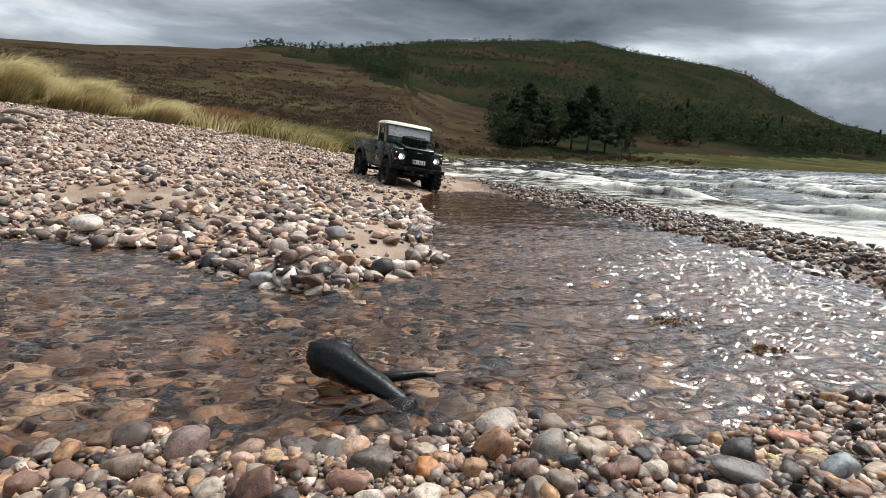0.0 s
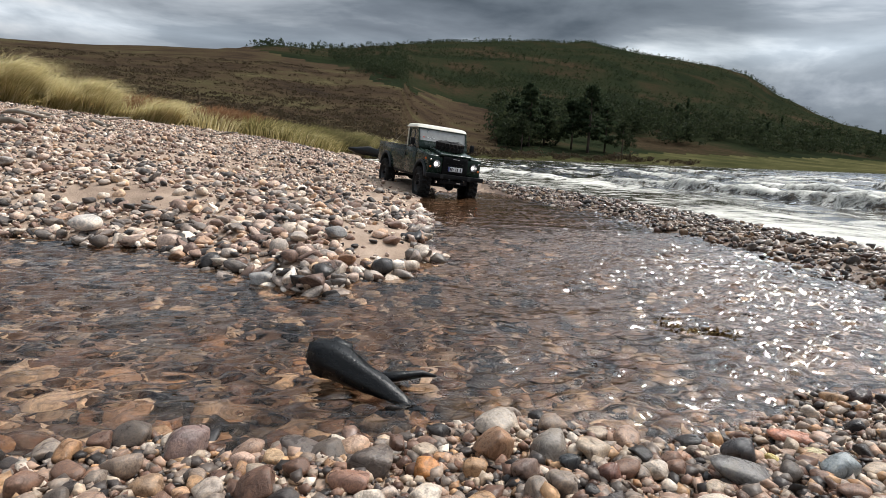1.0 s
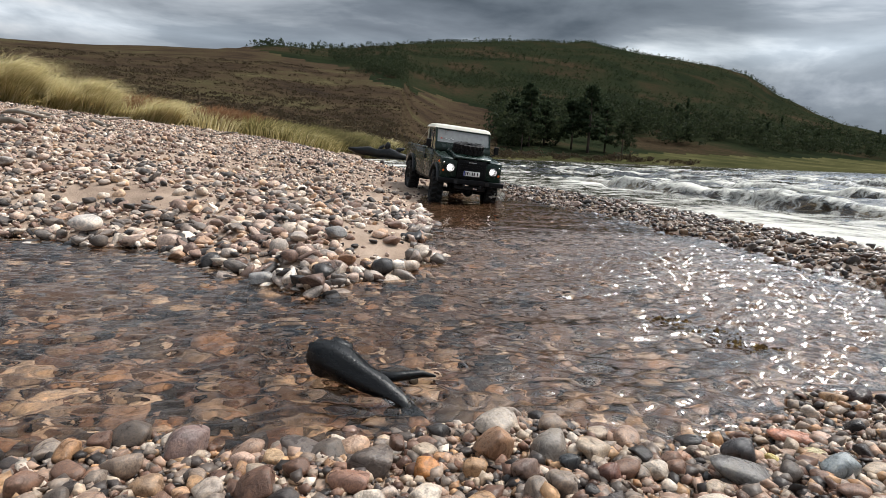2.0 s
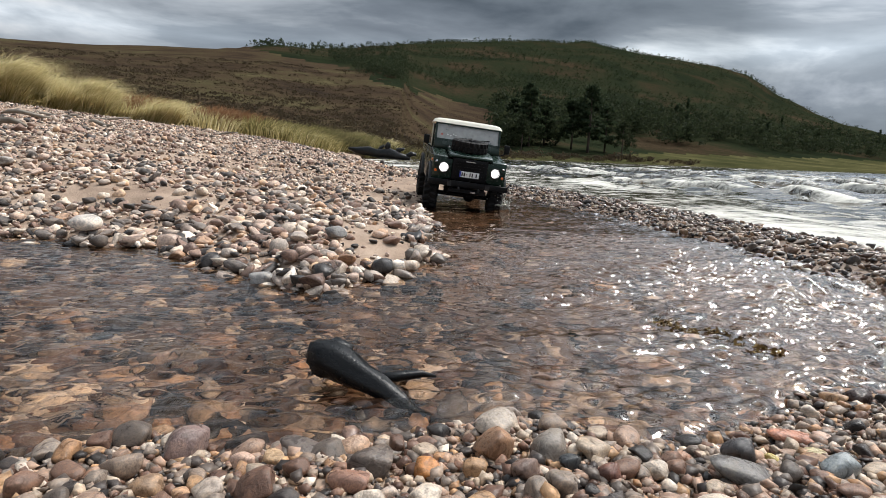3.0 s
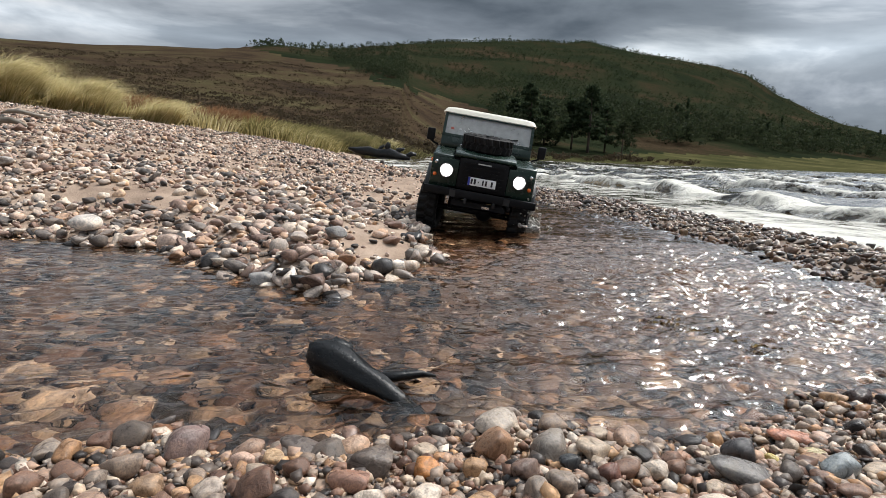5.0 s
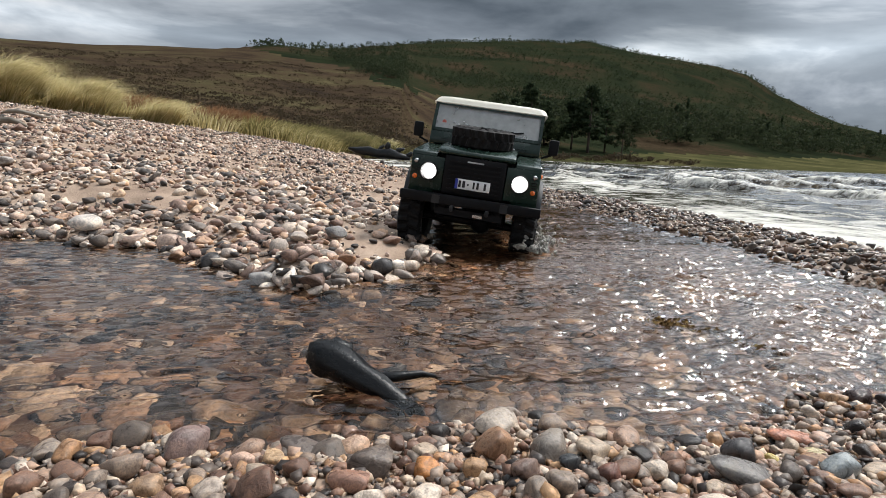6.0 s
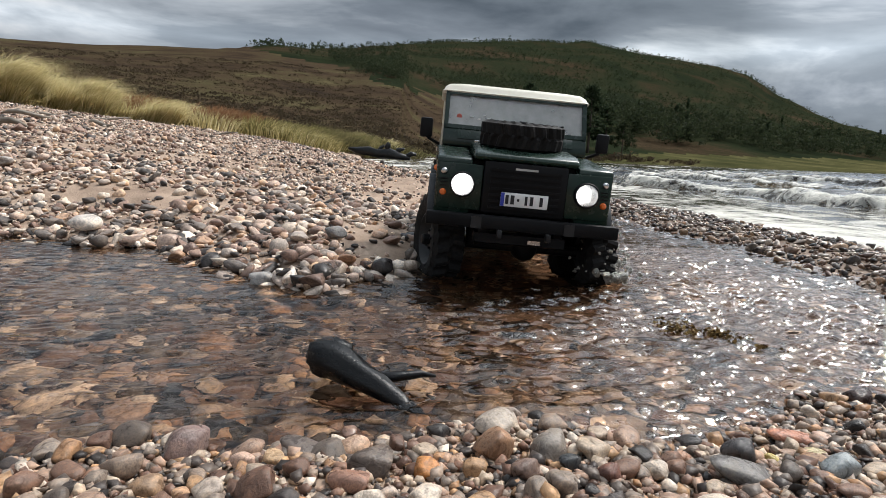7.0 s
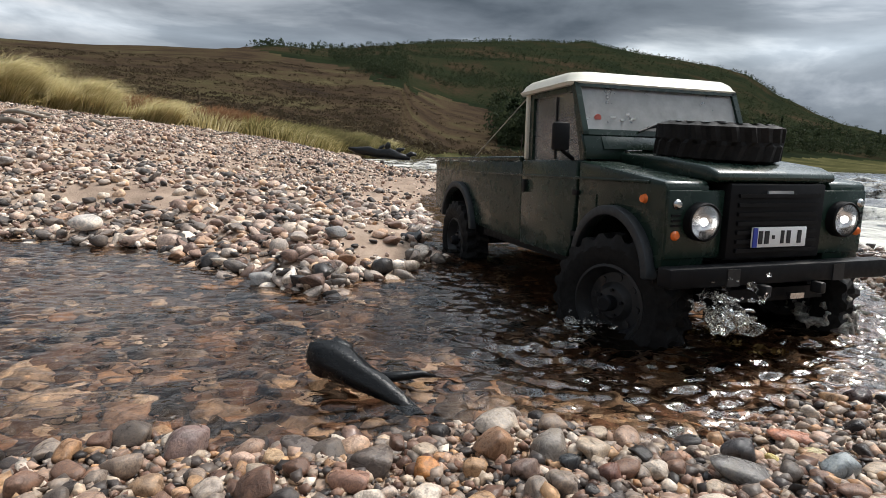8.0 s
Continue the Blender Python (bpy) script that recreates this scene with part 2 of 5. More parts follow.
def mesh_from(name, verts, quads=None, tris=None, smooth=True):
    """A mesh from arrays of corners."""
    me = bpy.data.meshes.new(name)
    quads = np.zeros((0, 4), int) if quads is None else np.asarray(quads)
    tris = np.zeros((0, 3), int) if tris is None else np.asarray(tris)
    loops = np.concatenate([quads.ravel(), tris.ravel()]).astype(np.int32)
    total = np.concatenate([np.full(len(quads), 4), np.full(len(tris), 3)]).astype(np.int32)
    start = np.concatenate([[0], np.cumsum(total)[:-1]]).astype(np.int32)
    me.vertices.add(len(verts))
    me.vertices.foreach_set("co", np.asarray(verts, np.float32).ravel())
    me.loops.add(len(loops))
    me.loops.foreach_set("vertex_index", loops)
    me.polygons.add(len(total))
    me.polygons.foreach_set("loop_start", start)
    me.polygons.foreach_set("use_smooth", np.full(len(total), smooth))
    me.update(calc_edges=True)
    me.validate()
    return me


def put(name, me, mats, label="", category="", group="", kind="", parent=None):
    ob = new(name, me)
    for m in mats if isinstance(mats, (list, tuple)) else [mats]:
        me.materials.append(m)
    if parent is not None:
        ob.parent = parent
    return tagged(ob, label, category, group, kind)


def smooth01(x, a, b):
    u = np.clip((x - a) / (b - a), 0, 1)
    return u * u * (3 - 2 * u)


def waves(x, y, scale, seed, octaves=4, turn=(0, 2 * math.pi)):
    """A sum of crossing sines, about -1 to 1: gentle unevenness."""
    r = np.random.default_rng(seed)
    total, amp, norm = np.zeros_like(x, float), 1.0, 0.0
    for o in range(octaves):
        for _ in range(3):
            a, p = r.uniform(*turn), r.uniform(0, 6.28)
            k = 2 * math.pi / scale * 2 ** o * r.uniform(0.75, 1.3)
            total += amp * np.sin(k * (x * math.cos(a) + y * math.sin(a)) + p + 0.8 * np.sin(k * 0.37 * (y * math.cos(a) - x * math.sin(a)) + p))
            norm += amp * 0.55
        amp *= 0.5
    return total / norm


# ---- the lie of the land ----
POOL = np.array([(-1.2, 0.20), (-0.35, 0.165), (-0.155, 0.172), (-0.104, 0.189), (-0.049, 0.198), (-0.012, 0.201), (0.03, 0.214), (0.106, 0.216), (0.15, 0.227), (0.219, 0.265), (0.345, 0.36),
                 (0.41, 0.50), (0.407, 0.64), (0.396, 0.84), (0.347, 1.08), (0.281, 1.29), (0.22, 1.58), (0.10, 1.86), (-0.02, 1.72), (-0.070, 1.47),
                 (-0.022, 0.90), (-0.033, 0.66), (-0.006, 0.62), (-0.023, 0.515), (-0.077, 0.462), (-0.117, 0.436), (-0.187, 0.475), (-0.325, 0.588), (-0.506, 0.625), (-0.7, 0.64), (-1.2, 0.68)])
SHORE_Y = (-6, -1, 0.2, 0.6, 0.84, 1.19, 1.67, 2.0, 2.7, 3.2, 6.5, 9.65, 14)
SHORE_X = (1.8, 0.95, 0.76, 0.67, 0.61, 0.565, 0.50, 0.42, 0.12, -0.10, -0.8, -1.46, -2.2)
BEAR = (-180, -60, -38, -31.5, -21, -17, -11, -7.7, 0, 5.6, 13.7, 20.4, 27.2, 30.8, 34.2, 37.7, 60, 120, 180)
SKYLINE = (5, 7, 7.65, 8.0, 9.1, 9.5, 9.8, 10.3, 11.0, 11.3, 11.2, 9.75, 7.9, 5.7, 4.1, 2.85, 2.5, 4, 5)
RIDGE = (300, 320, 340, 350, 380, 430, 560, 620, 720, 760, 800, 820, 860, 880, 900, 920, 900, 500, 300)


def pool_distance(x, y):
    """Distance to the pool's edge, negative inside."""
    p, q = POOL, np.roll(POOL, -1, axis=0)
    best, inside = np.full(np.shape(x), 1e9), np.zeros(np.shape(x), bool)
    for (ax, ay), (bx, by) in zip(p, q):
        ex, ey = bx - ax, by - ay
        u = np.clip(((x - ax) * ex + (y - ay) * ey) / (ex * ex + ey * ey), 0, 1)
        best = np.minimum(best, (x - ax - u * ex) ** 2 + (y - ay - u * ey) ** 2)
        cross = (ay > y) != (by > y)
        inside ^= cross & (x < (bx - ax) * (y - ay) / (by - ay + 1e-12) + ax)
    return np.where(inside, -1, 1) * np.sqrt(best)


def shore_radius(b):
    return np.interp(b, (-180, -9.5, -8.6, -4.8, -3.6, 0, 5, 19, 38, 60, 100, 150, 170, 180), (0, 0, 11, 15.5, 45, 75, 92, 130, 165, 220, 260, 120, 0, 0))


def land_height(x, y):
    r, b = np.hypot(x, y), np.degrees(np.arctan2(x, y))
    dp = pool_distance(x, y) + 0.012 * waves(x, y, 0.16, 3, 3)
    dl = (np.interp(y, SHORE_Y, SHORE_X) - x) * 0.95 + 0.02 * waves(x, y, 0.4, 4, 3)
    beach = np.maximum(0.030 - 0.019 * smooth01(x, 0.12, 0.3) * smooth01(y, 0.35, 0.6), 0.1 * -x + 0.008) + 0.006 * waves(x, y, 0.5, 5, 3) * smooth01(r, 0.3, 1.2)
    k = 90.0
    near = -np.log(np.exp(-k * np.clip(0.24 * dp, -1, 2)) + np.exp(-k * np.clip(0.2 * dl, -1, 2)) + np.exp(-k * np.clip(beach, -1, 2))) / k
    near = np.where(dp < 0, -0.034 * smooth01(-dp, -0.03, 0.09) + np.minimum(0, near * 0), np.maximum(near, -0.02))
    near = near + 0.0025 * waves(x, y, 0.07, 6, 3)
    near = np.where(dl < 0, np.maximum(-0.3, 0.16 * dl), near)
    el0 = np.interp(b, (-180, -38, -27, -20, -9, -5, -4, 180), (3, 3.7, 2.9, 1.9, 0.8, 0.5, 0.0, 0.0))
    rs, ridge, sky = shore_radius(b), np.interp(b, BEAR, RIDGE), np.interp(b, BEAR, SKYLINE)
    r0 = np.maximum(14, rs)
    s = np.clip(np.log(np.maximum(r, 1) / r0) / np.log(ridge / r0), 0, None)
    fold = 0.6 * waves(x, y, 150, 9, 2) * np.clip(s, 0, 1) * np.clip(1.3 - s, 0, 1)
    el = np.where(s < 1, el0 + (sky - el0) * (0.35 * s + 0.65 * smooth01(s, 0.0, 1.0)) + fold, sky - (s - 1) * 40)
    far = 0.11 + r * np.tan(np.radians(np.clip(el, -20, 30)))
    far = np.where(r < rs, -2.0, far + np.clip(rs / 40, 0, 1) * (np.minimum(0.5, 0.05 * (r - rs)) - 0.1))
    out = near + (far - near) * smooth01(r, 9.5, 14)
    return np.where((r > 10) & (r < rs), -2.0, out)


def build_ground():
    """One sheet, fine near the pool and coarse towards the hills."""
    bear = np.concatenate([np.arange(-46, -10, 0.28), np.arange(-10, 2, 0.07), np.arange(2, 46.01, 0.28), np.arange(50, 314, 4.0)])
    rad = np.concatenate([np.geomspace(0.03, 2.4, 170), np.geomspace(2.45, 40, 80), np.geomspace(42, 1600, 110)])
    bb, rr = np.meshgrid(np.radians(bear), rad)
    x, y = rr * np.sin(bb), rr * np.cos(bb)
    z = land_height(x, y)
    n, m = len(rad), len(bear)
    idx = np.arange(n * m).reshape(n, m)
    nxt = np.roll(idx, -1, axis=1)
    quads = np.stack([idx[:-1], idx[1:], nxt[1:], nxt[:-1]], -1).reshape(-1, 4)[:, ::-1]
    verts = np.stack([x, y, z], -1).reshape(-1, 3)
    verts = np.concatenate([verts, [[0, 0, float(land_height(np.zeros(1), np.zeros(1))[0])]]])
    tris = np.stack([idx[0], nxt[0], np.full(m, n * m)], -1)
    me = mesh_from("ground", verts, quads, tris)
    ob = put("ground", me, [M_SAND, M_BED, M_MOOR, M_HILL, M_PASTURE], "shingle beach and heather moor rising to wooded hills", "ground", kind="structure")
    c = verts[quads].mean(1)
    r, b = np.hypot(c[:, 0], c[:, 1]), np.degrees(np.arctan2(c[:, 0], c[:, 1]))
    el = np.degrees(np.arctan2(c[:, 2] - 0.11, r))
    slot = np.zeros(len(quads), int)
    slot[c[:, 2] < -0.004] = 1
    slot[(r < 3) & (np.interp(c[:, 1], SHORE_Y, SHORE_X) - c[:, 0] < 0.32) & (c[:, 1] > 0.2)] = 1
    slot[(r > 11)] = 2
    wood = np.interp(b, (-60, -19, -11, -2, 4.5, 5.5), (20, 9.2, 8.2, 6.0, 4.4, 0)) + 0.3 * waves(c[:, 0], c[:, 1], 60, 12, 3)
    slot[(r > 60) & (el > wood)] = 3
    past = (r > 14) & (shore_radius(b) > 20) & (el < np.interp(b, (-6, 5, 14, 20, 30, 34, 45), (0.5, 0.4, 0.4, 1.1, 1.0, 1.1, 0.6)))
    slot[past] = 4
    me.polygons.foreach_set("material_index", np.concatenate([slot, np.zeros(len(tris), int)]).astype(np.int32))
    return ob


ground = build_ground()


# ---- water ----
def grid_sheet(name, xs, ys, height, keep, foam=None):
    gx, gy = np.meshgrid(xs, ys)
    z = height(gx, gy)
    n, m = gx.shape
    idx = np.arange(n * m).reshape(n, m)
    quads = np.stack([idx[:-1, :-1], idx[:-1, 1:], idx[1:, 1:], idx[1:, :-1]], -1).reshape(-1, 4)
    ok = keep(gx, gy).reshape(-1)[quads].all(1)
    quads = quads[ok]
    used = np.unique(quads)
    back = np.zeros(n * m, int)
    back[used] = np.arange(len(used))
    verts = np.stack([gx, gy, z], -1).reshape(-1, 3)[used]
    me = mesh_from(name, verts, back[quads])
    if foam is not None:
        at = me.attributes.new("foam", "FLOAT", "POINT")
        at.data.foreach_set("value", foam(verts[:, 0], verts[:, 1]).astype(np.float32))
    return me


DRIFT = (-0.05, -0.20)


def stir(x, y):
    """How far the wind ruffles the pool: least in the lee of the beach, at its far end."""
    return (0.72 + 0.28 * smooth01(x, -0.25, 0.2)) * (1 - 0.62 * smooth01(y - 1.1 * np.clip(x, -0.1, 0.4), 0.42, 0.95))


def build_pool():
    def height(x, y):
        calm = stir(x, y)
        small = waves(x, y, 0.0115, 24, 1, (0.8, 2.3)) + 0.8 * waves(x, y, 0.0090, 26, 1, (0.6, 2.5)) + 0.9 * waves(x, y, 0.0150, 27, 1, (0.9, 2.6)) + waves(x, y, 0.021, 21, 1, (0.9, 2.2))
        gust = 0.7 + 0.3 * waves(x, y, 0.5, 25, 2)
        mid = waves(x, y * 1.2, 0.10, 22, 2, (0.3, 2.6))
        return calm * (0.00075 * gust * small + 0.0019 * mid)

    def keep(x, y):
        a = pool_distance(x, y) < 0.06
        b = pool_distance(x + DRIFT[0], y + DRIFT[1]) < 0.06
        return (a | b) & (x < np.interp(y, SHORE_Y, SHORE_X) - 0.03) & (x > -0.9 * y - 0.12)
    me = grid_sheet("pool_water", np.arange(-0.90, 0.52, 0.0021), np.concatenate([np.arange(0.13, 0.9, 0.0021), np.arange(0.9, 2.2, 0.0045)]), height, keep, stir)
    water = put("pool_water", me, M_POOL, "shallow clear peat-brown water rippled by wind", "water", kind="structure")
    water.visible_shadow = False
    return water


def build_lake():
    def height(x, y):
        off = np.clip((x - np.interp(y, SHORE_Y, SHORE_X)) / 2.0, 0.15, 1)
        return off * (0.028 * waves(x, y, 0.9, 31, 4, (-0.5, 0.7)) + 0.014 * waves(x, y, 0.3, 32, 3, (-0.6, 0.8))) - 0.004

    def keep(x, y):
        return x > np.interp(y, SHORE_Y, SHORE_X) - 0.16 - 0.02 * y

    def foam(x, y):
        off = x - np.interp(y, SHORE_Y, SHORE_X)
        return np.clip(0.24 - 0.12 * off, 0, 0.24) + 0.42 * np.clip(waves(x, y * 0.6, 1.3, 33, 4), 0, 1)
    xs = np.concatenate([np.arange(-2.4, 4, 0.03), np.geomspace(4.03, 14, 120)])
    me = grid_sheet("near_lake", xs, np.concatenate([-np.geomspace(14, 1.55, 40), np.arange(-1.5, 6, 0.035), np.geomspace(6.04, 16, 110)]), height, keep, foam)
    put("lake_water", me, M_LAKE, "choppy grey lake water flecked with foam", "water", kind="structure")

    def far_height(x, y):
        return 0.035 * waves(x, y, 2.4, 34, 3, (-0.5, 0.7)) - 0.012

    def far_keep(x, y):
        r, b = np.hypot(x, y), np.degrees(np.arctan2(x, y))
        return ((x > 12) | (y > 14)) & (r < shore_radius(b) + 15) & (b > -14)

    def far_foam(x, y):
        return 0.55 * np.clip(waves(x, y * 0.5, 4.0, 35, 4), 0, 1)
    xs = np.concatenate([np.linspace(-12, 40, 260), np.geomspace(40.3, 260, 120)])
    me = grid_sheet("far_lake", xs, np.concatenate([np.linspace(-60, 13, 60), np.linspace(13.8, 60, 200), np.linspace(60.5, 200, 120)]), far_height, far_keep, far_foam)
    put("lake_water_far", me, M_LAKE, "open grey lake water with white caps", "water", kind="structure")


pool_water = build_pool()
build_lake()


# ---- breaking waves, rigid rolls that run in to the shore ----
def wave_roll(seed, length, high, back, white):
    """A swell with a steep front towards -x and a frothy crest along y."""
    r = np.random.default_rng(seed)
    ys = np.linspace(-length / 2, length / 2, int(length / 0.022))
    u = np.linspace(-1, 1, 26)
    gy, gu = np.meshgrid(ys, u)
    env = (1 - (2 * gy / length) ** 2) ** 0.6 * (0.72 + 0.28 * waves(gy, gy * 0 + seed, 0.7, seed, 3))
    prof = np.where(gu < 0, np.exp(-(gu / 0.20) ** 2), np.exp(-(gu / 0.42) ** 2)) - 0.02
    rough = 0.010 * waves(gu * 0.3, gy, 0.10, seed + 1, 3) * np.exp(-(gu / 0.45) ** 2)
    z = high * env * prof + rough * env - 0.012 - 0.02 * np.abs(gu) ** 3
    x = gu * back * np.where(gu < 0, 0.55, 1.0) + 0.10 * waves(gy, gy * 0, 1.6, seed + 2, 2) - 0.22 * high * prof * env + 0.010 * waves(gu, gy, 0.12, seed + 3, 2)
    n, m = x.shape
    idx = np.arange(n * m).reshape(n, m)
    quads = np.stack([idx[:-1, :-1], idx[:-1, 1:], idx[1:, 1:], idx[1:, :-1]], -1).reshape(-1, 4)[:, ::-1]
    me = mesh_from("wave", np.stack([x, gy, z], -1).reshape(-1, 3), quads)
    at = me.attributes.new("foam", "FLOAT", "POINT")
    at.data.foreach_set("value", (white * (0.25 + 0.75 * prof) * (0.6 + 0.5 * waves(gu * 0.4, gy, 0.5, seed + 5, 3))).astype(np.float32).ravel())
    ob = put("wave", me, M_WAVE, "small breaking wave with a foaming yellow-white crest", "wave", "waves running in to the shore")
    return ob


WAVES = []
for i, (x0, y0, length, high, white, turn) in enumerate([
        (0.95, 1.9, 2.6, 0.068, 1.0, 11), (1.6, 2.2, 3.2, 0.066, 0.75, 8), (2.4, 2.6, 4.0, 0.060, 0.85, 12), (3.3, 3.0, 5.0, 0.065, 0.55, 8),
        (4.2, 3.8, 6.0, 0.070, 0.6, 10), (0.7, 4.6, 3.0, 0.050, 1.0, 13), (2.2, 6.2, 5.0, 0.065, 0.7, 12), (5.4, 5.0, 7.0, 0.075, 0.5, 9),
        (4.0, 8.5, 7.0, 0.075, 0.55, 10), (6.8, 6.5, 8.0, 0.08, 0.5, 8)]):
    WAVES.append((wave_roll(100 + 10 * i, length, high, 0.34 + 0.03 * i, white), x0, y0, turn))


# ---- stones ----
def ico(sub):
    bm = bmesh.new()
    bmesh.ops.create_icosphere(bm, subdivisions=max(sub, 1), radius=1.0)
    v = np.array([p.co[:] for p in bm.verts])
    f = np.array([[q.index for q in p.verts] for p in bm.faces])
    bm.free()
    return v, f


def stone_shapes(sub, count, seed, worn=False):
    r = np.random.default_rng(seed)
    v, f = ico(sub)
    out = []
    for _ in range(count):
        w = v * np.array([1.15, r.uniform(0.60, 0.95), r.uniform(0.30, 0.60)])
        for _ in range(5):
            d = r.normal(size=3)
            d /= np.linalg.norm(d)
            w = w * (1 + 0.10 * np.sin(v @ d * r.uniform(1.5, 3.2) + r.uniform(0, 6)))[:, None]
        for _ in range(11):
            d = r.normal(size=3)
            d /= np.linalg.norm(d)
            over = np.maximum(0, w @ d - (r.uniform(0.42, 0.75) if worn else r.uniform(0.30, 0.62)))
            w = w - over[:, None] * d * (0.75 if worn else 0.9)
        out.append(w)
    return out, f


def rot(r, n, tilt=0.28):
    a, b, c = r.uniform(0, 6.283, n), r.normal(0, tilt, n), r.normal(0, tilt, n)
    ca, sa, cb, sb, cc, sc = np.cos(a), np.sin(a), np.cos(b), np.sin(b), np.cos(c), np.sin(c)
    one, nul = np.ones(n), np.zeros(n)
    ra = np.array([[ca, -sa, nul], [sa, ca, nul], [nul, nul, one]]).transpose(2, 0, 1)
    rb = np.array([[cb, nul, sb], [nul, one, nul], [-sb, nul, cb]]).transpose(2, 0, 1)
    rc = np.array([[one, nul, nul], [nul, cc, -sc], [nul, sc, cc]]).transpose(2, 0, 1)
    return ra @ rb @ rc


def scatter(name, x, y, size, mat, label, sub=1, sink=0.2, seed=1, lift=0.0, kind="stuff", category="stones"):
    """Many stones joined in one mesh; size is the long half-axis."""
    r = np.random.default_rng(seed)
    shapes, f = stone_shapes(sub, 9, seed)
    n = len(x)
    which = r.integers(0, len(shapes), n)
    turn = rot(r, n)
    base = np.array(shapes)[which] * size[:, None, None]
    v = np.einsum("nij,nkj->nki", turn, base)
    z = land_height(x, y) + size * (0.5 - sink) + lift
    v += np.stack([x, y, z], -1)[:, None, :]
    faces = (f[None] + (np.arange(n) * len(shapes[0]))[:, None, None]).reshape(-1, 3)
    return put(name, mesh_from(name, v.reshape(-1, 3), tris=faces), mat, label, category, kind=kind)


def spread(r, n, r0, r1, b0, b1):
    """Places in a fan, evenly spread over the logarithm of the distance."""
    d = np.exp(r.uniform(np.log(r0), np.log(r1), n))
    b = np.radians(r.uniform(b0, b1, n))
    return d * np.sin(b), d * np.cos(b)


def sandy(x, y):
    """Bare sand between the stones."""
    a = np.exp(-(((x + 0.062) / 0.052) ** 2 + ((y - 0.645) / 0.10) ** 2))
    b = np.exp(-(((x + 0.46 + 0.5 * (y - 0.79)) / 0.16) ** 2 + ((y - 0.79) / 0.055) ** 2))
    c = np.exp(-(((x + 0.14) / 0.11) ** 2 + ((y - 1.75) / 0.7) ** 2))
    return np.clip(a * 2.8 + 0.95 * b + 0.95 * c + 0.62 * np.clip(waves(x, y, 0.6, 41, 3), 0, 1), 0, 1)


def build_stones():
    r = np.random.default_rng(11)
    # shingle of the beach, near and far
    x, y = spread(r, 20000, 0.43, 2.2, -46, 1)
    dp = pool_distance(x, y)
    ok = (dp > -0.01) & (r.uniform(size=len(x)) > sandy(x, y) * 0.96) & (y > 0.4) & (r.uniform(size=len(x)) < (np.hypot(x, y) / 0.85) ** 1.4)
    x, y = x[ok], y[ok]
    size = np.exp(r.normal(np.log(0.0050), 0.52, len(x))).clip(0.0022, 0.0150)
    near = np.hypot(x, y) < 1.15
    scatter("beach_shingle", x[near], y[near], size[near], M_SHINGLE, "dry rounded grey, brown and pink shingle by the pool", 2, seed=51)
    scatter("beach_shingle", x[~near], y[~near], size[~near], M_SHINGLE, "dry rounded grey, brown and pink shingle on the beach", seed=57)
    x, y = spread(r, 17000, 2.1, 12, -46, -1)
    dl = np.interp(y, SHORE_Y, SHORE_X) - x
    ok = (dl > 0.05) & (r.uniform(size=len(x)) > 0.45 * np.clip(waves(x, y, 1.5, 42, 3), 0, 1)) & (r.uniform(size=len(x)) < np.clip(dl / (0.12 * y), 0.15, 1))
    x, y = x[ok], y[ok]
    size = np.exp(r.normal(np.log(0.0062), 0.45, len(x))).clip(0.004, 0.03) * (1 + 0.12 * np.hypot(x, y))
    scatter("far_shingle", x, y, size, M_SHINGLE, "pale dry shingle on the upper beach", 0, seed=52)
    # the bar between pool and lake
    y = 0.3 + 1.8 * r.uniform(0, 1, 9500) ** 1.3
    x = np.interp(y, SHORE_Y, SHORE_X) - r.uniform(-0.05, 0.30, len(y))
    ok = (pool_distance(x, y) > -0.03) & (x > 0.1)
    x, y = x[ok], y[ok]
    size = np.exp(r.normal(np.log(0.0046), 0.42, len(x))).clip(0.0024, 0.013)
    scatter("bar_shingle", x, y, size, M_BARSTONE, "wet brown pebbles on a low bar beside the lake", 2, seed=53)
    # wet stones breaking the surface along the beach
    x, y = spread(r, 3800, 0.42, 1.0, -46, 0)
    dp = pool_distance(x, y)
    ok = (dp > -0.11) & (dp < 0.02) & (y > 0.38) & (r.uniform(size=len(x)) < 0.55 * np.exp(np.minimum(dp, 0) / 0.05))
    x, y = x[ok], y[ok]
    size = np.exp(r.normal(np.log(0.0085), 0.4, len(x))).clip(0.004, 0.018)
    scatter("wet_shingle", x, y, size, M_WETSTONE, "dark wet stones breaking the surface at the pool edge", 2, seed=58, sink=0.15)
    # bed of the pool
    x, y = spread(r, 6600, 0.15, 1.3, -46, 44)
    ok = (pool_distance(x, y) < 0.02) & (r.uniform(size=len(x)) > 0.75 * smooth01(y, 0.55, 1.0))
    x, y = x[ok], y[ok]
    size = np.exp(r.normal(np.log(0.0056), 0.5, len(x))).clip(0.0025, 0.018)
    size = np.minimum(size, np.clip(-land_height(x, y), 0, 1) * 0.85 + 0.0028)
    scatter("pool_bed_stones", x, y, size, M_WETSTONE, "wet stones lying on the bed of the pool", 2, seed=54, sink=0.3)
    # grit between the foreground pebbles
    x, y = r.uniform(-0.28, 0.34, 30000), r.uniform(0.10, 0.33, 30000)
    ok = (pool_distance(x, y) > -0.015) & (np.abs(x) < 0.06 + 0.9 * y)
    x, y = x[ok], y[ok]
    size = np.exp(r.normal(np.log(0.0023), 0.42, len(x))).clip(0.0011, 0.0052)
    scatter("grit", x, y, size, M_GRIT, "small rounded grit between the pebbles", seed=55, sink=0.1)


build_stones()


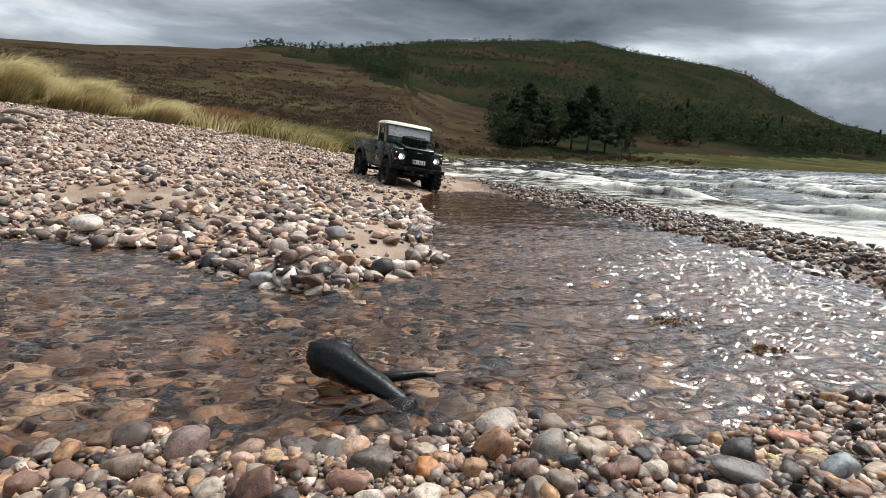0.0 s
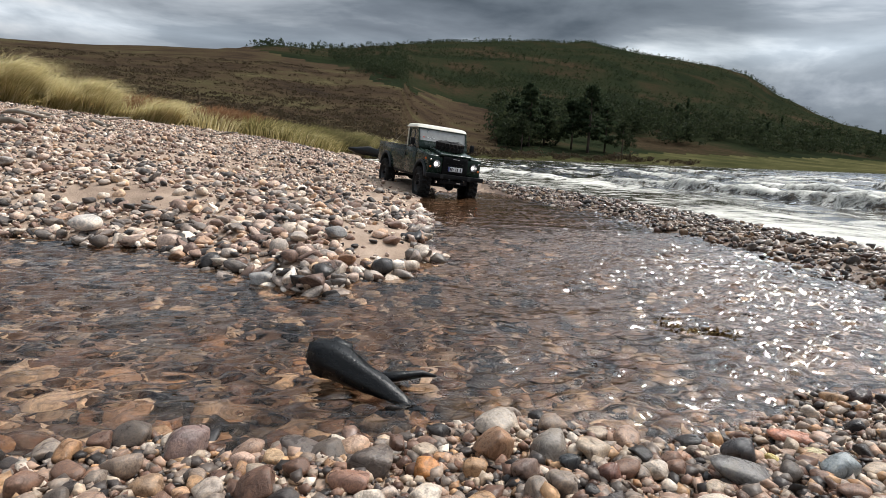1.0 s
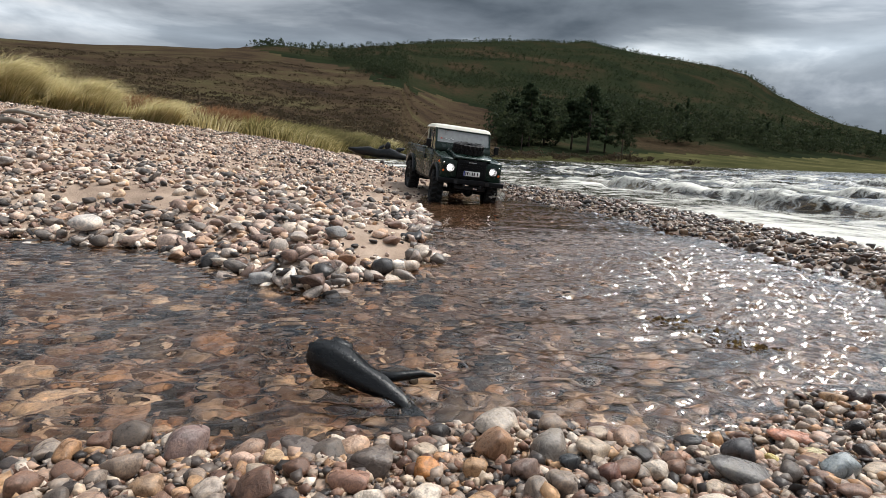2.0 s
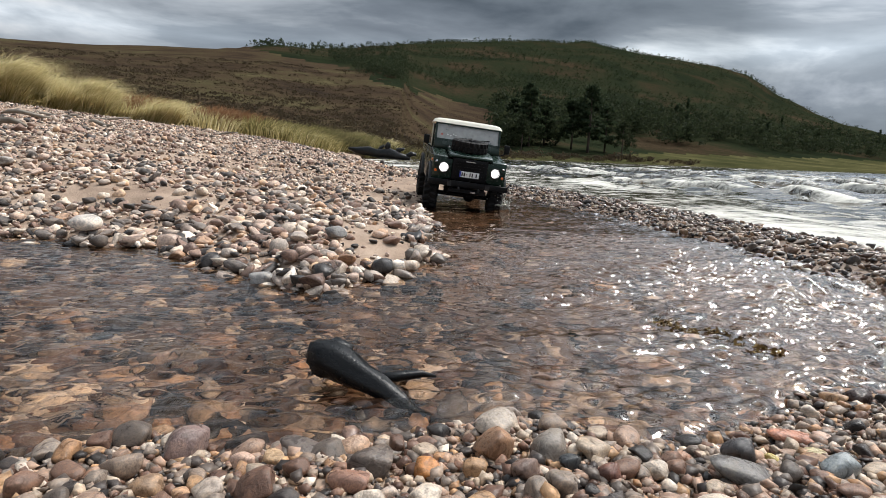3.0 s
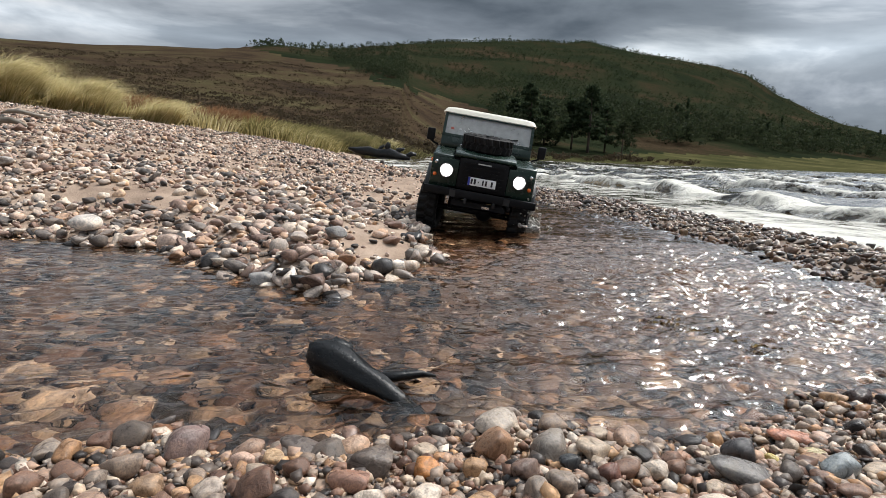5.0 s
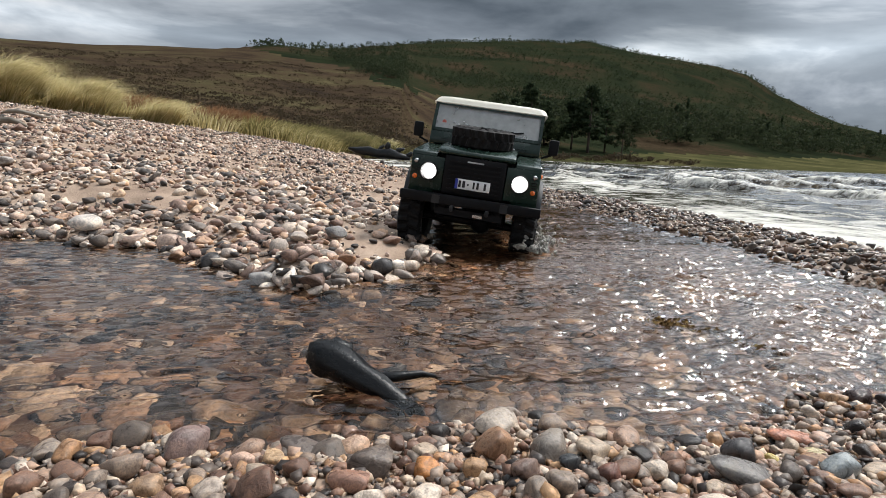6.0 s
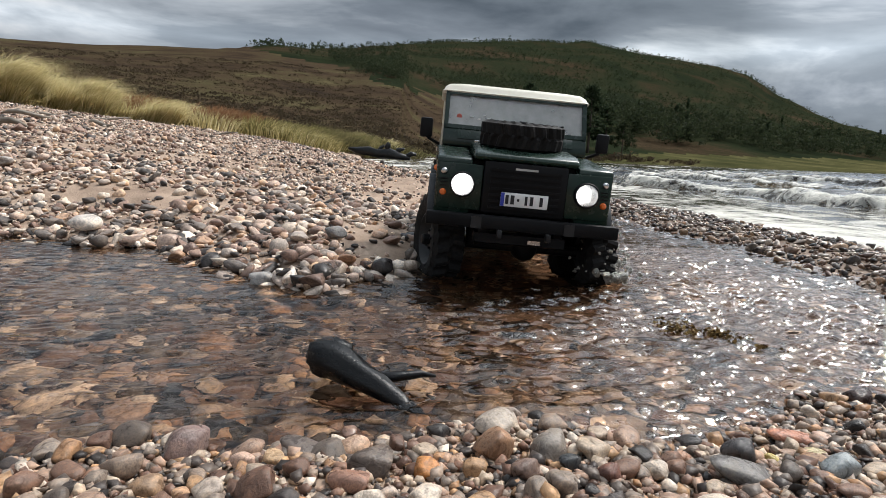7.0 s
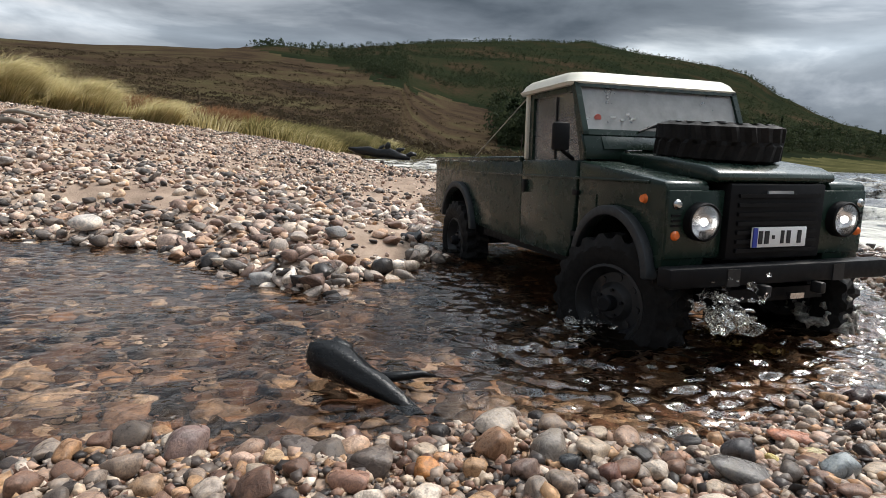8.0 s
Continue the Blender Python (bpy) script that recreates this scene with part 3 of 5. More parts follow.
def build_pebbles():
    """The pebbles nearest to the camera, each a thing of its own."""
    r = np.random.default_rng(12)
    shapes, f = stone_shapes(3, 12, 61, True)
    meshes = []
    for s in shapes:
        me = mesh_from("pebble", s, tris=f)
        me.materials.append(M_PEBBLE)
        meshes.append(me)

    def place(x, y, size, label, mat=None, k=None, flat=1.0, lift=0.45, rz=None, tilt=12):
        k = int(r.integers(len(meshes))) if k is None else k
        me = meshes[k]
        if mat is not None:
            me = me.copy()
            me.materials.clear()
            me.materials.append(mat)
        ob = new("pebble", me)
        z = float(land_height(np.array([x]), np.array([y]))[0]) + size * lift * flat
        ob.matrix_world = pose(x, y, z, r.normal(0, tilt), r.normal(0, tilt), r.uniform(0, 360) if rz is None else rz) @ Matrix.Diagonal((size, size, size * flat, 1))
        tagged(ob, label, "pebble", "pebbles in the foreground")

    special = [(-0.0032, 0.1697, 0.0066, (0.52, 0.24, 0.09), "smooth translucent orange quartz pebble"), (-0.0295, 0.1853, 0.0088, (0.52, 0.36, 0.26), "pitted pinkish-cream rounded pebble"),
               (-0.0209, 0.1653, 0.0128, (0.145, 0.12, 0.105), "broad flat grey-brown pebble"), (-0.0875, 0.182, 0.0108, (0.19, 0.14, 0.13), "wet purple-grey stone in shallow water"),
               (-0.0643, 0.1702, 0.0062, (0.48, 0.34, 0.27), "pale pink rounded pebble"), (-0.0853, 0.1503, 0.0074, (0.38, 0.26, 0.17), "speckled tan rounded pebble"),
               (-0.047, 0.1815, 0.0096, (0.13, 0.11, 0.10), "flat dark wet pebble at the waterline"), (-0.0756, 0.150, 0.0045, (0.42, 0.27, 0.17), "small oval tan pebble"),
               (-0.0541, 0.1547, 0.0066, (0.30, 0.25, 0.20), "light grey-brown rounded pebble"), (-0.0652, 0.1459, 0.0072, (0.42, 0.36, 0.31), "pale grey-pink rounded pebble"),
               (-0.0129, 0.1493, 0.0045, (0.52, 0.44, 0.38), "small smooth cream pebble"), (-0.0247, 0.1499, 0.0070, (0.26, 0.15, 0.11), "reddish brown rounded pebble"),
               (-0.0556, 0.1738, 0.0056, (0.44, 0.31, 0.19), "sandy ochre rounded pebble"), (0.0238, 0.1998, 0.0135, (0.33, 0.29, 0.25), "long pale grey-brown pebble"),
               (0.0213, 0.1788, 0.0092, (0.29, 0.175, 0.11), "smooth rounded brown pebble"), (0.0399, 0.1768, 0.0100, (0.25, 0.225, 0.20), "rough speckled grey pebble"),
               (0.0431, 0.1651, 0.0056, (0.05, 0.055, 0.06), "small black angular pebble"), (0.1075, 0.1818, 0.0086, (0.085, 0.082, 0.085), "dark slate pebble with pale specks"),
               (0.0989, 0.1616, 0.0108, (0.14, 0.135, 0.13), "dark grey elongated pebble"), (0.0972, 0.1726, 0.0055, (0.52, 0.29, 0.11), "small smooth ochre pebble"),
               (0.1182, 0.1807, 0.0044, (0.54, 0.45, 0.17), "small rounded yellow pebble"), (0.1383, 0.1876, 0.0066, (0.50, 0.44, 0.26), "long pale yellow pebble"),
               (0.1364, 0.1716, 0.0096, (0.27, 0.31, 0.33), "blue-grey pebble with pale veins"), (0.1406, 0.2047, 0.0088, (0.38, 0.18, 0.12), "long flat brick-red pebble"),
               (0.1534, 0.2048, 0.0070, (0.44, 0.31, 0.25), "pinkish flat worn pebble"), (0.197, 0.2448, 0.0090, (0.05, 0.033, 0.03), "dark wet brown stone above the waterline"),
               (0.169, 0.2094, 0.0054, (0.035, 0.032, 0.032), "small black rounded pebble"), (0.0077, 0.179, 0.0058, (0.40, 0.27, 0.19), "flat tan rounded pebble"),
               (0.0278, 0.1569, 0.0076, (0.17, 0.12, 0.10), "dusky brown rounded pebble"), (0.0538, 0.1568, 0.0058, (0.17, 0.085, 0.065), "deep red-brown rounded pebble"),
               (0.0419, 0.1528, 0.0030, (0.62, 0.58, 0.54), "tiny white quartz pebble on grit"), (0.0877, 0.1826, 0.0044, (0.42, 0.26, 0.19), "small pinkish-brown rounded pebble")]
    for i, (x, y, s, col, label) in enumerate(special):
        place(x, y, s * 0.86, label, stone_material("pebble_" + label.split()[0], True, 0.28, 0.92, col), i % 12, flat=0.75 if "flat" in label or "long" in label else 1.2, lift=0.42, rz=r.normal(0, 22), tilt=8)
    taken = [(x, y, s) for x, y, s, _, _ in special]
    tries = 0
    while len(taken) < 300 and tries < 14000:
        tries += 1
        x, y = r.uniform(-0.21, 0.27), r.uniform(0.125, 0.29)
        if abs(x) > 0.03 + 0.85 * y or pool_distance(np.array([x]), np.array([y]))[0] < -0.012:
            continue
        s = float(np.exp(r.normal(np.log(0.0044 if x < 0.06 else 0.0034), 0.36)).clip(0.0022, 0.0078))
        if any((x - a) ** 2 + (y - b) ** 2 < (0.64 * (s + c)) ** 2 for a, b, c in taken):
            continue
        taken.append((x, y, s))
        place(x, y, s, flat=r.uniform(0.9, 1.35), label="small rounded beach pebble, speckled and worn smooth")
    # pale stones that stand out at the far edge of the pool
    for x, y, s, col, label in [(-0.407, 0.625, 0.022, (0.62, 0.58, 0.54), "large white quartz stone by the water"), (-0.455, 0.60, 0.012, (0.60, 0.57, 0.52), "small white stone by the water"),
                                (-0.72, 0.91, 0.017, (0.33, 0.31, 0.29), "pale grey rounded stone on shingle"), (-0.148, 0.452, 0.013, (0.28, 0.28, 0.28), "pale grey stone in the shallows"),
                                (-0.112, 0.566, 0.013, (0.20, 0.20, 0.20), "smooth grey stone at the water's edge"), (-0.19, 0.44, 0.011, (0.42, 0.24, 0.09), "flat orange stone in the shallows"),
                                (-0.39, 0.555, 0.013, (0.10, 0.075, 0.07), "dark wet stone in the shallows"), (-0.088, 0.497, 0.012, (0.26, 0.145, 0.085), "rusty brown stone at the water's edge"),
                                (-0.145, 0.55, 0.012, (0.34, 0.30, 0.27), "rounded grey-pink beach stone")]:
        place(x, y, s, label, stone_material("stone_" + label.split()[0], True, 0.45, 1.0, col), lift=0.75, tilt=6)


build_pebbles()


# ---- wet wood, weed and driftwood ----
def leaf_quads(r, centre, spread_, n, size):
    """Small leaf sprays round one centre."""
    d = r.normal(size=(n, 3))
    d /= np.linalg.norm(d, axis=1)[:, None]
    c = centre + d * spread_ * r.uniform(0.35, 1.0, (n, 1))
    u = r.normal(size=(n, 3))
    u /= np.linalg.norm(u, axis=1)[:, None]
    w = np.cross(u, d)
    w /= np.linalg.norm(w, axis=1)[:, None] + 1e-9
    s = size * r.uniform(0.6, 1.4, (n, 1))
    return np.stack([c - u * s, c + w * s * 0.6, c + u * s, c - w * s * 0.6], 1)


def cloud_mesh(name, quads):
    v = np.concatenate(quads).reshape(-1, 3)
    return mesh_from(name, v, np.arange(len(v)).reshape(-1, 4), smooth=False)


def tube(points, radii, sides=14, seed=1, knobbly=0.0):
    """A tapered limb along a line of points, closed at both ends."""
    r = np.random.default_rng(seed)
    pts = [Vector(p) for p in points]
    rings, verts = [], []
    for i, p in enumerate(pts):
        way = (pts[min(i + 1, len(pts) - 1)] - pts[max(i - 1, 0)]).normalized()
        side = way.cross(Vector((0, 0, 1)))
        side = Vector((1, 0, 0)) if side.length < 1e-3 else side.normalized()
        up = side.cross(way)
        for k in range(sides):
            a = 2 * math.pi * k / sides
            q = radii[i] * (1 + knobbly * r.normal())
            verts.append(p + side * math.cos(a) * q + up * math.sin(a) * q)
    n = len(pts)
    quads = [[i * sides + k, i * sides + (k + 1) % sides, (i + 1) * sides + (k + 1) % sides, (i + 1) * sides + k] for i in range(n - 1) for k in range(sides)]
    verts += [pts[0], pts[-1]]
    tris = [[n * sides, (k + 1) % sides, k] for k in range(sides)] + [[n * sides + 1, (n - 1) * sides + k, (n - 1) * sides + (k + 1) % sides] for k in range(sides)]
    return np.array([tuple(v) for v in verts]), np.array(quads), np.array(tris)


def joined(name, tubes, mat, **tags):
    vs, qs, ts, n = [], [], [], 0
    for v, q, t in tubes:
        vs.append(v), qs.append(q + n), ts.append(t + n)
        n += len(v)
    return put(name, mesh_from(name, np.concatenate(vs), np.concatenate(qs), np.concatenate(ts)), mat, **tags)


def build_wood():
    stub = new("wood_stub")
    tagged(stub, "short black waterlogged branch stub jutting from the shallow pool", "driftwood")
    joined("trunk", [tube([(-0.0635, 0.262, 0.0085), (-0.0605, 0.261, 0.010), (-0.054, 0.259, 0.010), (-0.047, 0.256, 0.0085), (-0.037, 0.250, 0.0055), (-0.027, 0.245, 0.0025), (-0.017, 0.239, -0.002), (-0.009, 0.234, -0.008), (-0.002, 0.230, -0.020)],
                          [0.0040, 0.0082, 0.0094, 0.0088, 0.0066, 0.0053, 0.0043, 0.0031, 0.0015], 22, 3, 0.085)], M_WETWOOD).parent = stub
    joined("twig", [tube([(-0.030, 0.252, 0.003), (-0.018, 0.256, 0.0035), (-0.008, 0.258, 0.0045), (-0.001, 0.259, 0.003)], [0.0030, 0.0024, 0.0017, 0.0006], 10, 4, 0.12)], M_WETWOOD).parent = stub
    joined("knot", [tube([(-0.055, 0.260, 0.010), (-0.049, 0.262, 0.0135), (-0.043, 0.262, 0.0135)], [0.006, 0.0062, 0.0035], 10, 5, 0.1)], M_WETWOOD).parent = stub
    log = new("driftwood_log")
    tagged(log, "dark waterlogged log with broken stubs at the lake edge", "driftwood")
    joined("trunk", [tube([(-1.66, 9.5, 0.19), (-1.50, 9.45, 0.15), (-1.30, 9.42, 0.15), (-1.15, 9.4, 0.12), (-0.95, 9.35, 0.12), (-0.80, 9.3, 0.08), (-0.6, 9.25, 0.05)], [0.02, 0.055, 0.075, 0.065, 0.08, 0.06, 0.03], 12, 6, 0.16)], M_WETWOOD).parent = log
    joined("stub", [tube([(-1.15, 9.5, 0.10), (-1.12, 9.45, 0.2), (-1.05, 9.45, 0.26)], [0.05, 0.035, 0.02], 8, 7, 0.1)], M_WETWOOD).parent = log
    joined("stub", [tube([(-0.85, 9.35, 0.10), (-0.80, 9.35, 0.18), (-0.70, 9.33, 0.21)], [0.05, 0.045, 0.02], 8, 8, 0.1)], M_WETWOOD).parent = log
    joined("stub", [tube([(-0.98, 9.38, 0.12), (-1.00, 9.36, 0.24), (-0.96, 9.36, 0.30)], [0.04, 0.05, 0.03], 8, 9, 0.15)], M_WETWOOD).parent = log
    joined("stub", [tube([(-0.70, 9.3, 0.06), (-0.58, 9.28, 0.13), (-0.50, 9.28, 0.12)], [0.04, 0.05, 0.025], 8, 10, 0.15)], M_WETWOOD).parent = log
    for i, (x, y, l, a) in enumerate([(-2.05, 2.75, 0.22, 8), (-1.9, 3.1, 0.16, -12), (-2.75, 4.0, 0.30, 5), (-3.1, 5.2, 0.34, 20), (-2.2, 5.6, 0.3, -18), (-1.35, 1.72, 0.12, 14)]):
        z = float(land_height(np.array([x]), np.array([y]))[0])
        ca, sa = math.cos(radians(a)), math.sin(radians(a))
        joined("driftwood_stick", [tube([(x - l * ca * (0.5 - u), y - l * sa * (0.5 - u), z + 0.022 + 0.012 * math.sin(5 * u + i)) for u in np.linspace(0, 1, 7)],
                                        [0.004, 0.010, 0.012, 0.011, 0.009, 0.007, 0.003], 8, 20 + i, 0.12)], M_DRIFT,
               label="weathered grey driftwood stick lying on the shingle", category="driftwood", group="sticks on the beach")


build_wood()


M_WEED = leaf_material("weed_fronds", (0.03, 0.018, 0.007), (0.11, 0.065, 0.022), (0.26, 0.18, 0.07), 0.2)


def build_weed():
    """Torn brown weed caught at the surface of the pool."""
    r = np.random.default_rng(66)
    for x0, y0, x1, y1, n, wide in [(0.150, 0.392, 0.200, 0.348, 34, 0.012), (0.192, 0.335, 0.208, 0.315, 10, 0.007)]:
        tufts = []
        for i in range(n):
            u = r.uniform()
            c = np.array([x0 + (x1 - x0) * u + r.normal(0, wide * 0.6), y0 + (y1 - y0) * u + r.normal(0, wide * 0.6), r.uniform(-0.006, 0.0005)])
            tufts.append(leaf_quads(r, c, np.array([wide, wide * 0.6, 0.0022]), 34, 0.0015))
        put("water_weed", cloud_mesh("water_weed", tufts), M_WEED, "torn clump of brown weed at the water surface", "water weed", kind="stuff")


# ---- dune grass and rushes ----
def blades(name, x, y, z, height, lean, width, mat, label, category, seed=1, stray=0.35):
    """Bent blades of grass, all in one mesh."""
    r = np.random.default_rng(seed)
    n = len(x)
    a = r.uniform(0, math.pi, n)
    dx, dy = lean[0] + r.normal(0, stray, n), lean[1] + r.normal(0, stray, n)
    base = np.stack([x, y, z], -1)
    side = np.stack([np.cos(a), np.sin(a), np.zeros(n)], -1) * width[:, None]
    mid = base + np.stack([dx * height * 0.35, dy * height * 0.35, height * 0.62], -1)
    tip = base + np.stack([dx * height * 1.05, dy * height * 1.05, height * np.clip(1.0 - 0.25 * np.hypot(dx, dy), 0.4, 1)], -1)
    v = np.stack([base - side, base + side, mid + side * 0.7, mid - side * 0.7, tip], 1)
    o = np.arange(n)[:, None] * 5
    return put(name, mesh_from(name, v.reshape(-1, 3), o + np.array([0, 1, 2, 3]), o + np.array([3, 2, 4]), False), mat, label, category, kind="stuff")


def build_grass():
    r = np.random.default_rng(71)
    n = 52000
    b = r.uniform(-50, -25.5, n)
    d = 9.4 + np.abs(r.normal(0, 1, n)) * 2.2 + 0.8 * (b + 38) / 12 * -0.4
    x, y = d * np.sin(np.radians(b)), d * np.cos(np.radians(b))
    z = land_height(x, y)
    tuft = 0.72 + 0.55 * waves(x, y, 0.9, 72, 3)
    h = (0.22 + 0.34 * np.clip((-25.5 - b) / 12, 0.25, 1)) * tuft * r.uniform(0.6, 1.25, n)
    blades("dune_grass", x, y, z, np.clip(h, 0.1, 0.9), (1.05, -0.1), r.uniform(0.004, 0.008, n), M_GRASS, "long pale yellow-green grass blown over by the wind", "grass", 73)
    # domed tussocks of rush beyond the shingle, in three states of colour
    for mat, count, seed, label in ((M_RUSH, 26, 74, "dense windblown rush tussocks along the back of the beach"), (M_GRASS, 14, 76, "pale straw-coloured grass tussocks blown over by the wind"),
                                    (M_DULL, 24, 77, "dull olive-brown rush tussocks beyond the shingle")):
        xs, ys, hs, lx, ly = [], [], [], [], []
        for i in range(count):
            b = r.uniform(-29, -4.9)
            d = r.uniform(9.8, 12.2) if b < -13 else r.uniform(11.4, 13.5) if b < -9.5 else r.uniform(12.5, 15.5)
            k, rad, tall = 520, r.uniform(0.35, 0.75), r.uniform(0.20, 0.44)
            u, ang = np.sqrt(r.uniform(0, 1, k)), r.uniform(0, 6.283, k)
            xs.append(d * math.sin(radians(b)) + rad * u * np.cos(ang))
            ys.append(d * math.cos(radians(b)) + rad * u * np.sin(ang))
            lx.append(0.45 + 0.8 * u * np.cos(ang)), ly.append(-0.1 + 0.8 * u * np.sin(ang))
            hs.append(tall * r.uniform(0.85, 1.05, k) * np.sqrt(np.clip(1.06 - 0.9 * u * u, 0.05, 1)))
        x, y, h = np.concatenate(xs), np.concatenate(ys), np.concatenate(hs)
        blades("rush_tussocks", x, y, np.maximum(land_height(x, y), 0.02), h, (np.concatenate(lx), np.concatenate(ly)), r.uniform(0.005, 0.010, len(x)), mat, label, "grass", seed, 0.22)
    b = np.concatenate([r.normal(-21.2, 1.3, 1500), r.normal(-28.5, 1.0, 500)])
    d = r.uniform(10, 11.5, len(b))
    x, y = d * np.sin(np.radians(b)), d * np.cos(np.radians(b))
    blades("dead_bracken", x, y, land_height(x, y), r.uniform(0.25, 0.5, len(x)), (0.4, 0), r.uniform(0.006, 0.014, len(x)), M_BRACKEN, "reddish dead bracken among the grass", "bracken", 75, 0.6)


build_weed()
build_grass()


# ---- trees ----
def build_tree(name, x, y, high, wide, conifer, seed, label):
    r = np.random.default_rng(seed)
    z = float(land_height(np.array([x]), np.array([y]))[0])
    t = new(name)
    t.matrix_world = pose(x, y, z - 0.2)
    tagged(t, label, "tree", "trees along the far shore")
    limbs = [tube([(0, 0, 0), (0.1, 0, high * 0.3), (0.2 * wide / 4, 0.1, high * 0.65), (0.2, 0.1, high * 0.95)], [high * 0.022, high * 0.018, high * 0.012, 0.03], 9, seed, 0.05)]
    quads = []
    for i in range(46 if conifer else 34):
        u = r.uniform(0.22, 1.0) if conifer else r.uniform(0.25, 1.0)
        a = r.uniform(0, 6.283)
        reach = wide * (1.08 - u) ** 0.55 * r.uniform(0.35, 1.0) if conifer else wide * math.sin(math.pi * min(0.98, 0.15 + 0.8 * u)) * r.uniform(0.3, 1.0)
        end = np.array([math.cos(a) * reach, math.sin(a) * reach, high * u + r.normal(0, 0.2)])
        if i % 3 == 0:
            limbs.append(tube([(0.1, 0, high * u * 0.88), tuple(end * np.array([0.5, 0.5, 1]) * np.array([1, 1, 0.97])), tuple(end)], [high * 0.007, high * 0.005, 0.02], 5, seed + i))
        quads.append(leaf_quads(r, end, np.array([wide * 0.30, wide * 0.30, wide * (0.16 if conifer else 0.24)]), 70, 0.34 * high / 14))
    joined("trunk", limbs, M_BARK).parent = t
    put("crown", cloud_mesh("crown", quads), M_PINE if conifer else M_BIRCH, parent=t)
    return t


def at_bearing(b, d):
    return d * math.sin(radians(b)), d * math.cos(radians(b))


for i, (b, d, high, wide, con) in enumerate([(6.7, 146, 11.0, 3.2, True), (8.2, 142, 15.0, 4.2, True), (9.7, 150, 11.5, 3.4, True), (12.4, 150, 13.0, 3.6, True), (14.0, 146, 16.5, 4.6, True), (15.6, 155, 12.5, 4.0, True),
                                             (7.5, 128, 7.5, 2.6, False), (10.9, 156, 8.0, 2.8, False), (17.2, 150, 8.5, 3.2, False)]):
    build_tree("pine_tree" if con else "birch_tree", *at_bearing(b, d), high, wide, con, 300 + i,
               "tall dark green pine standing above the far shore" if con else "round grey-green birch by the far shore")


def build_woods():
    r = np.random.default_rng(81)
    dark, light = [], []

    def stand(n, b0, b1, e0, e1, h0, h1, conifer, quota, thin=0.0):
        made = 0
        bs = r.uniform(b0, b1, n * 3)
        ds = np.exp(r.uniform(np.log(70), np.log(900), n * 3))
        xs, ys = ds * np.sin(np.radians(bs)), ds * np.cos(np.radians(bs))
        zs = land_height(xs, ys)
        els = np.degrees(np.arctan2(zs, ds))
        gap = waves(xs, ys, 90, 83, 3)
        lo, hi = np.interp(bs, *e0), np.interp(bs, *e1)
        for x, y, z, e, l, u, g, dd in zip(xs, ys, zs, els, lo, hi, gap, ds):
            if z < 0.1 or e < l or e > u or g < thin or made >= n:
                continue
            made += 1
            h = r.uniform(h0, h1)
            w = h * (0.20 if conifer else 0.34)
            for j in range(3 if dd > 350 else 5):
                f = r.uniform(0.15, 0.92)
                k = (1.05 - f) if conifer else math.sin(math.pi * (0.12 + 0.8 * f))
                c = np.array([x + r.normal() * w * 0.5 * k, y + r.normal() * w * 0.5 * k, z + h * f])
                (dark if conifer else light).append(leaf_quads(r, c, np.array([w * k, w * k, h * 0.2]), quota if dd > 350 else quota + 3, h * (0.085 if dd > 350 else 0.058)))

    stand(1500, 5, 42, ((5, 20, 42), (1.0, 1.9, 0.9)), ((5, 14, 20, 27, 34, 42), (5.0, 5.2, 4.6, 3.9, 3.0, 2.2)), 5, 10, False, 16, -0.6)
    stand(130, 5, 40, ((5, 20, 42), (1.2, 2.0, 1.0)), ((5, 14, 20, 27, 34, 42), (5.2, 5.4, 4.6, 3.6, 2.6, 1.8)), 7, 12, True, 16, -0.4)
    stand(700, -19, 30, ((-19, -11, -2, 5, 30), (9.3, 8.4, 7.4, 6.6, 6.2)), ((-19, 30), (12, 12)), 4, 7, False, 9, 0.1)
    stand(4600, -12, 37, ((-12, -2, 5, 30), (8.6, 6.6, 4.8, 3.4)), ((-19, 40), (12, 12)), 1.8, 4.4, False, 9, -0.35)
    # trees along the ridge and the clump on the skyline
    for b in np.concatenate([r.uniform(-4, 22, 800), r.normal(28.6, 1.2, 90), r.normal(-17.6, 0.8, 34), r.uniform(-18, -10.5, 60), r.uniform(22, 40, 60)]):
        d = float(np.interp(b, BEAR, RIDGE)) * r.uniform(0.93, 1.0)
        x, y = at_bearing(b, d)
        z = float(land_height(np.array([x]), np.array([y]))[0])
        h = r.uniform(1.8, 3.8) if b > -4 else r.uniform(3, 5.5)
        if 26 < b < 31:
            h *= 1.35
        for j in range(4):
            f = r.uniform(0.0, 0.9)
            dark.append(leaf_quads(r, np.array([x + r.normal() * h * 0.08, y, z + h * f]), np.array([h * 0.42 * (1.15 - f), h * 0.3, h * 0.12]), 9, h * 0.10))
    put("pine_woods", cloud_mesh("pine_woods", dark), M_PINE, "dark pine woods over the hillside and ridge", "woods", kind="stuff")
    put("birch_woods", cloud_mesh("birch_woods", light), M_BIRCH, "grey-green birch woods above the far shore", "woods", kind="stuff")
    # low bushes dotted over the moor
    low = []
    for i in range(3200):
        b, d = r.uniform(-44, 10), math.exp(r.uniform(math.log(18), math.log(190)))
        x, y = at_bearing(b, d)
        z = float(land_height(np.array([x]), np.array([y]))[0])
        if z < 0.2:
            continue
        s = r.uniform(0.06, 0.24) * (1 + d / 60)
        low.append(leaf_quads(r, np.array([x, y, z + s * 0.3]), np.array([s * 2.2, s * 2.2, s * 0.45]), 24, s * 0.26))
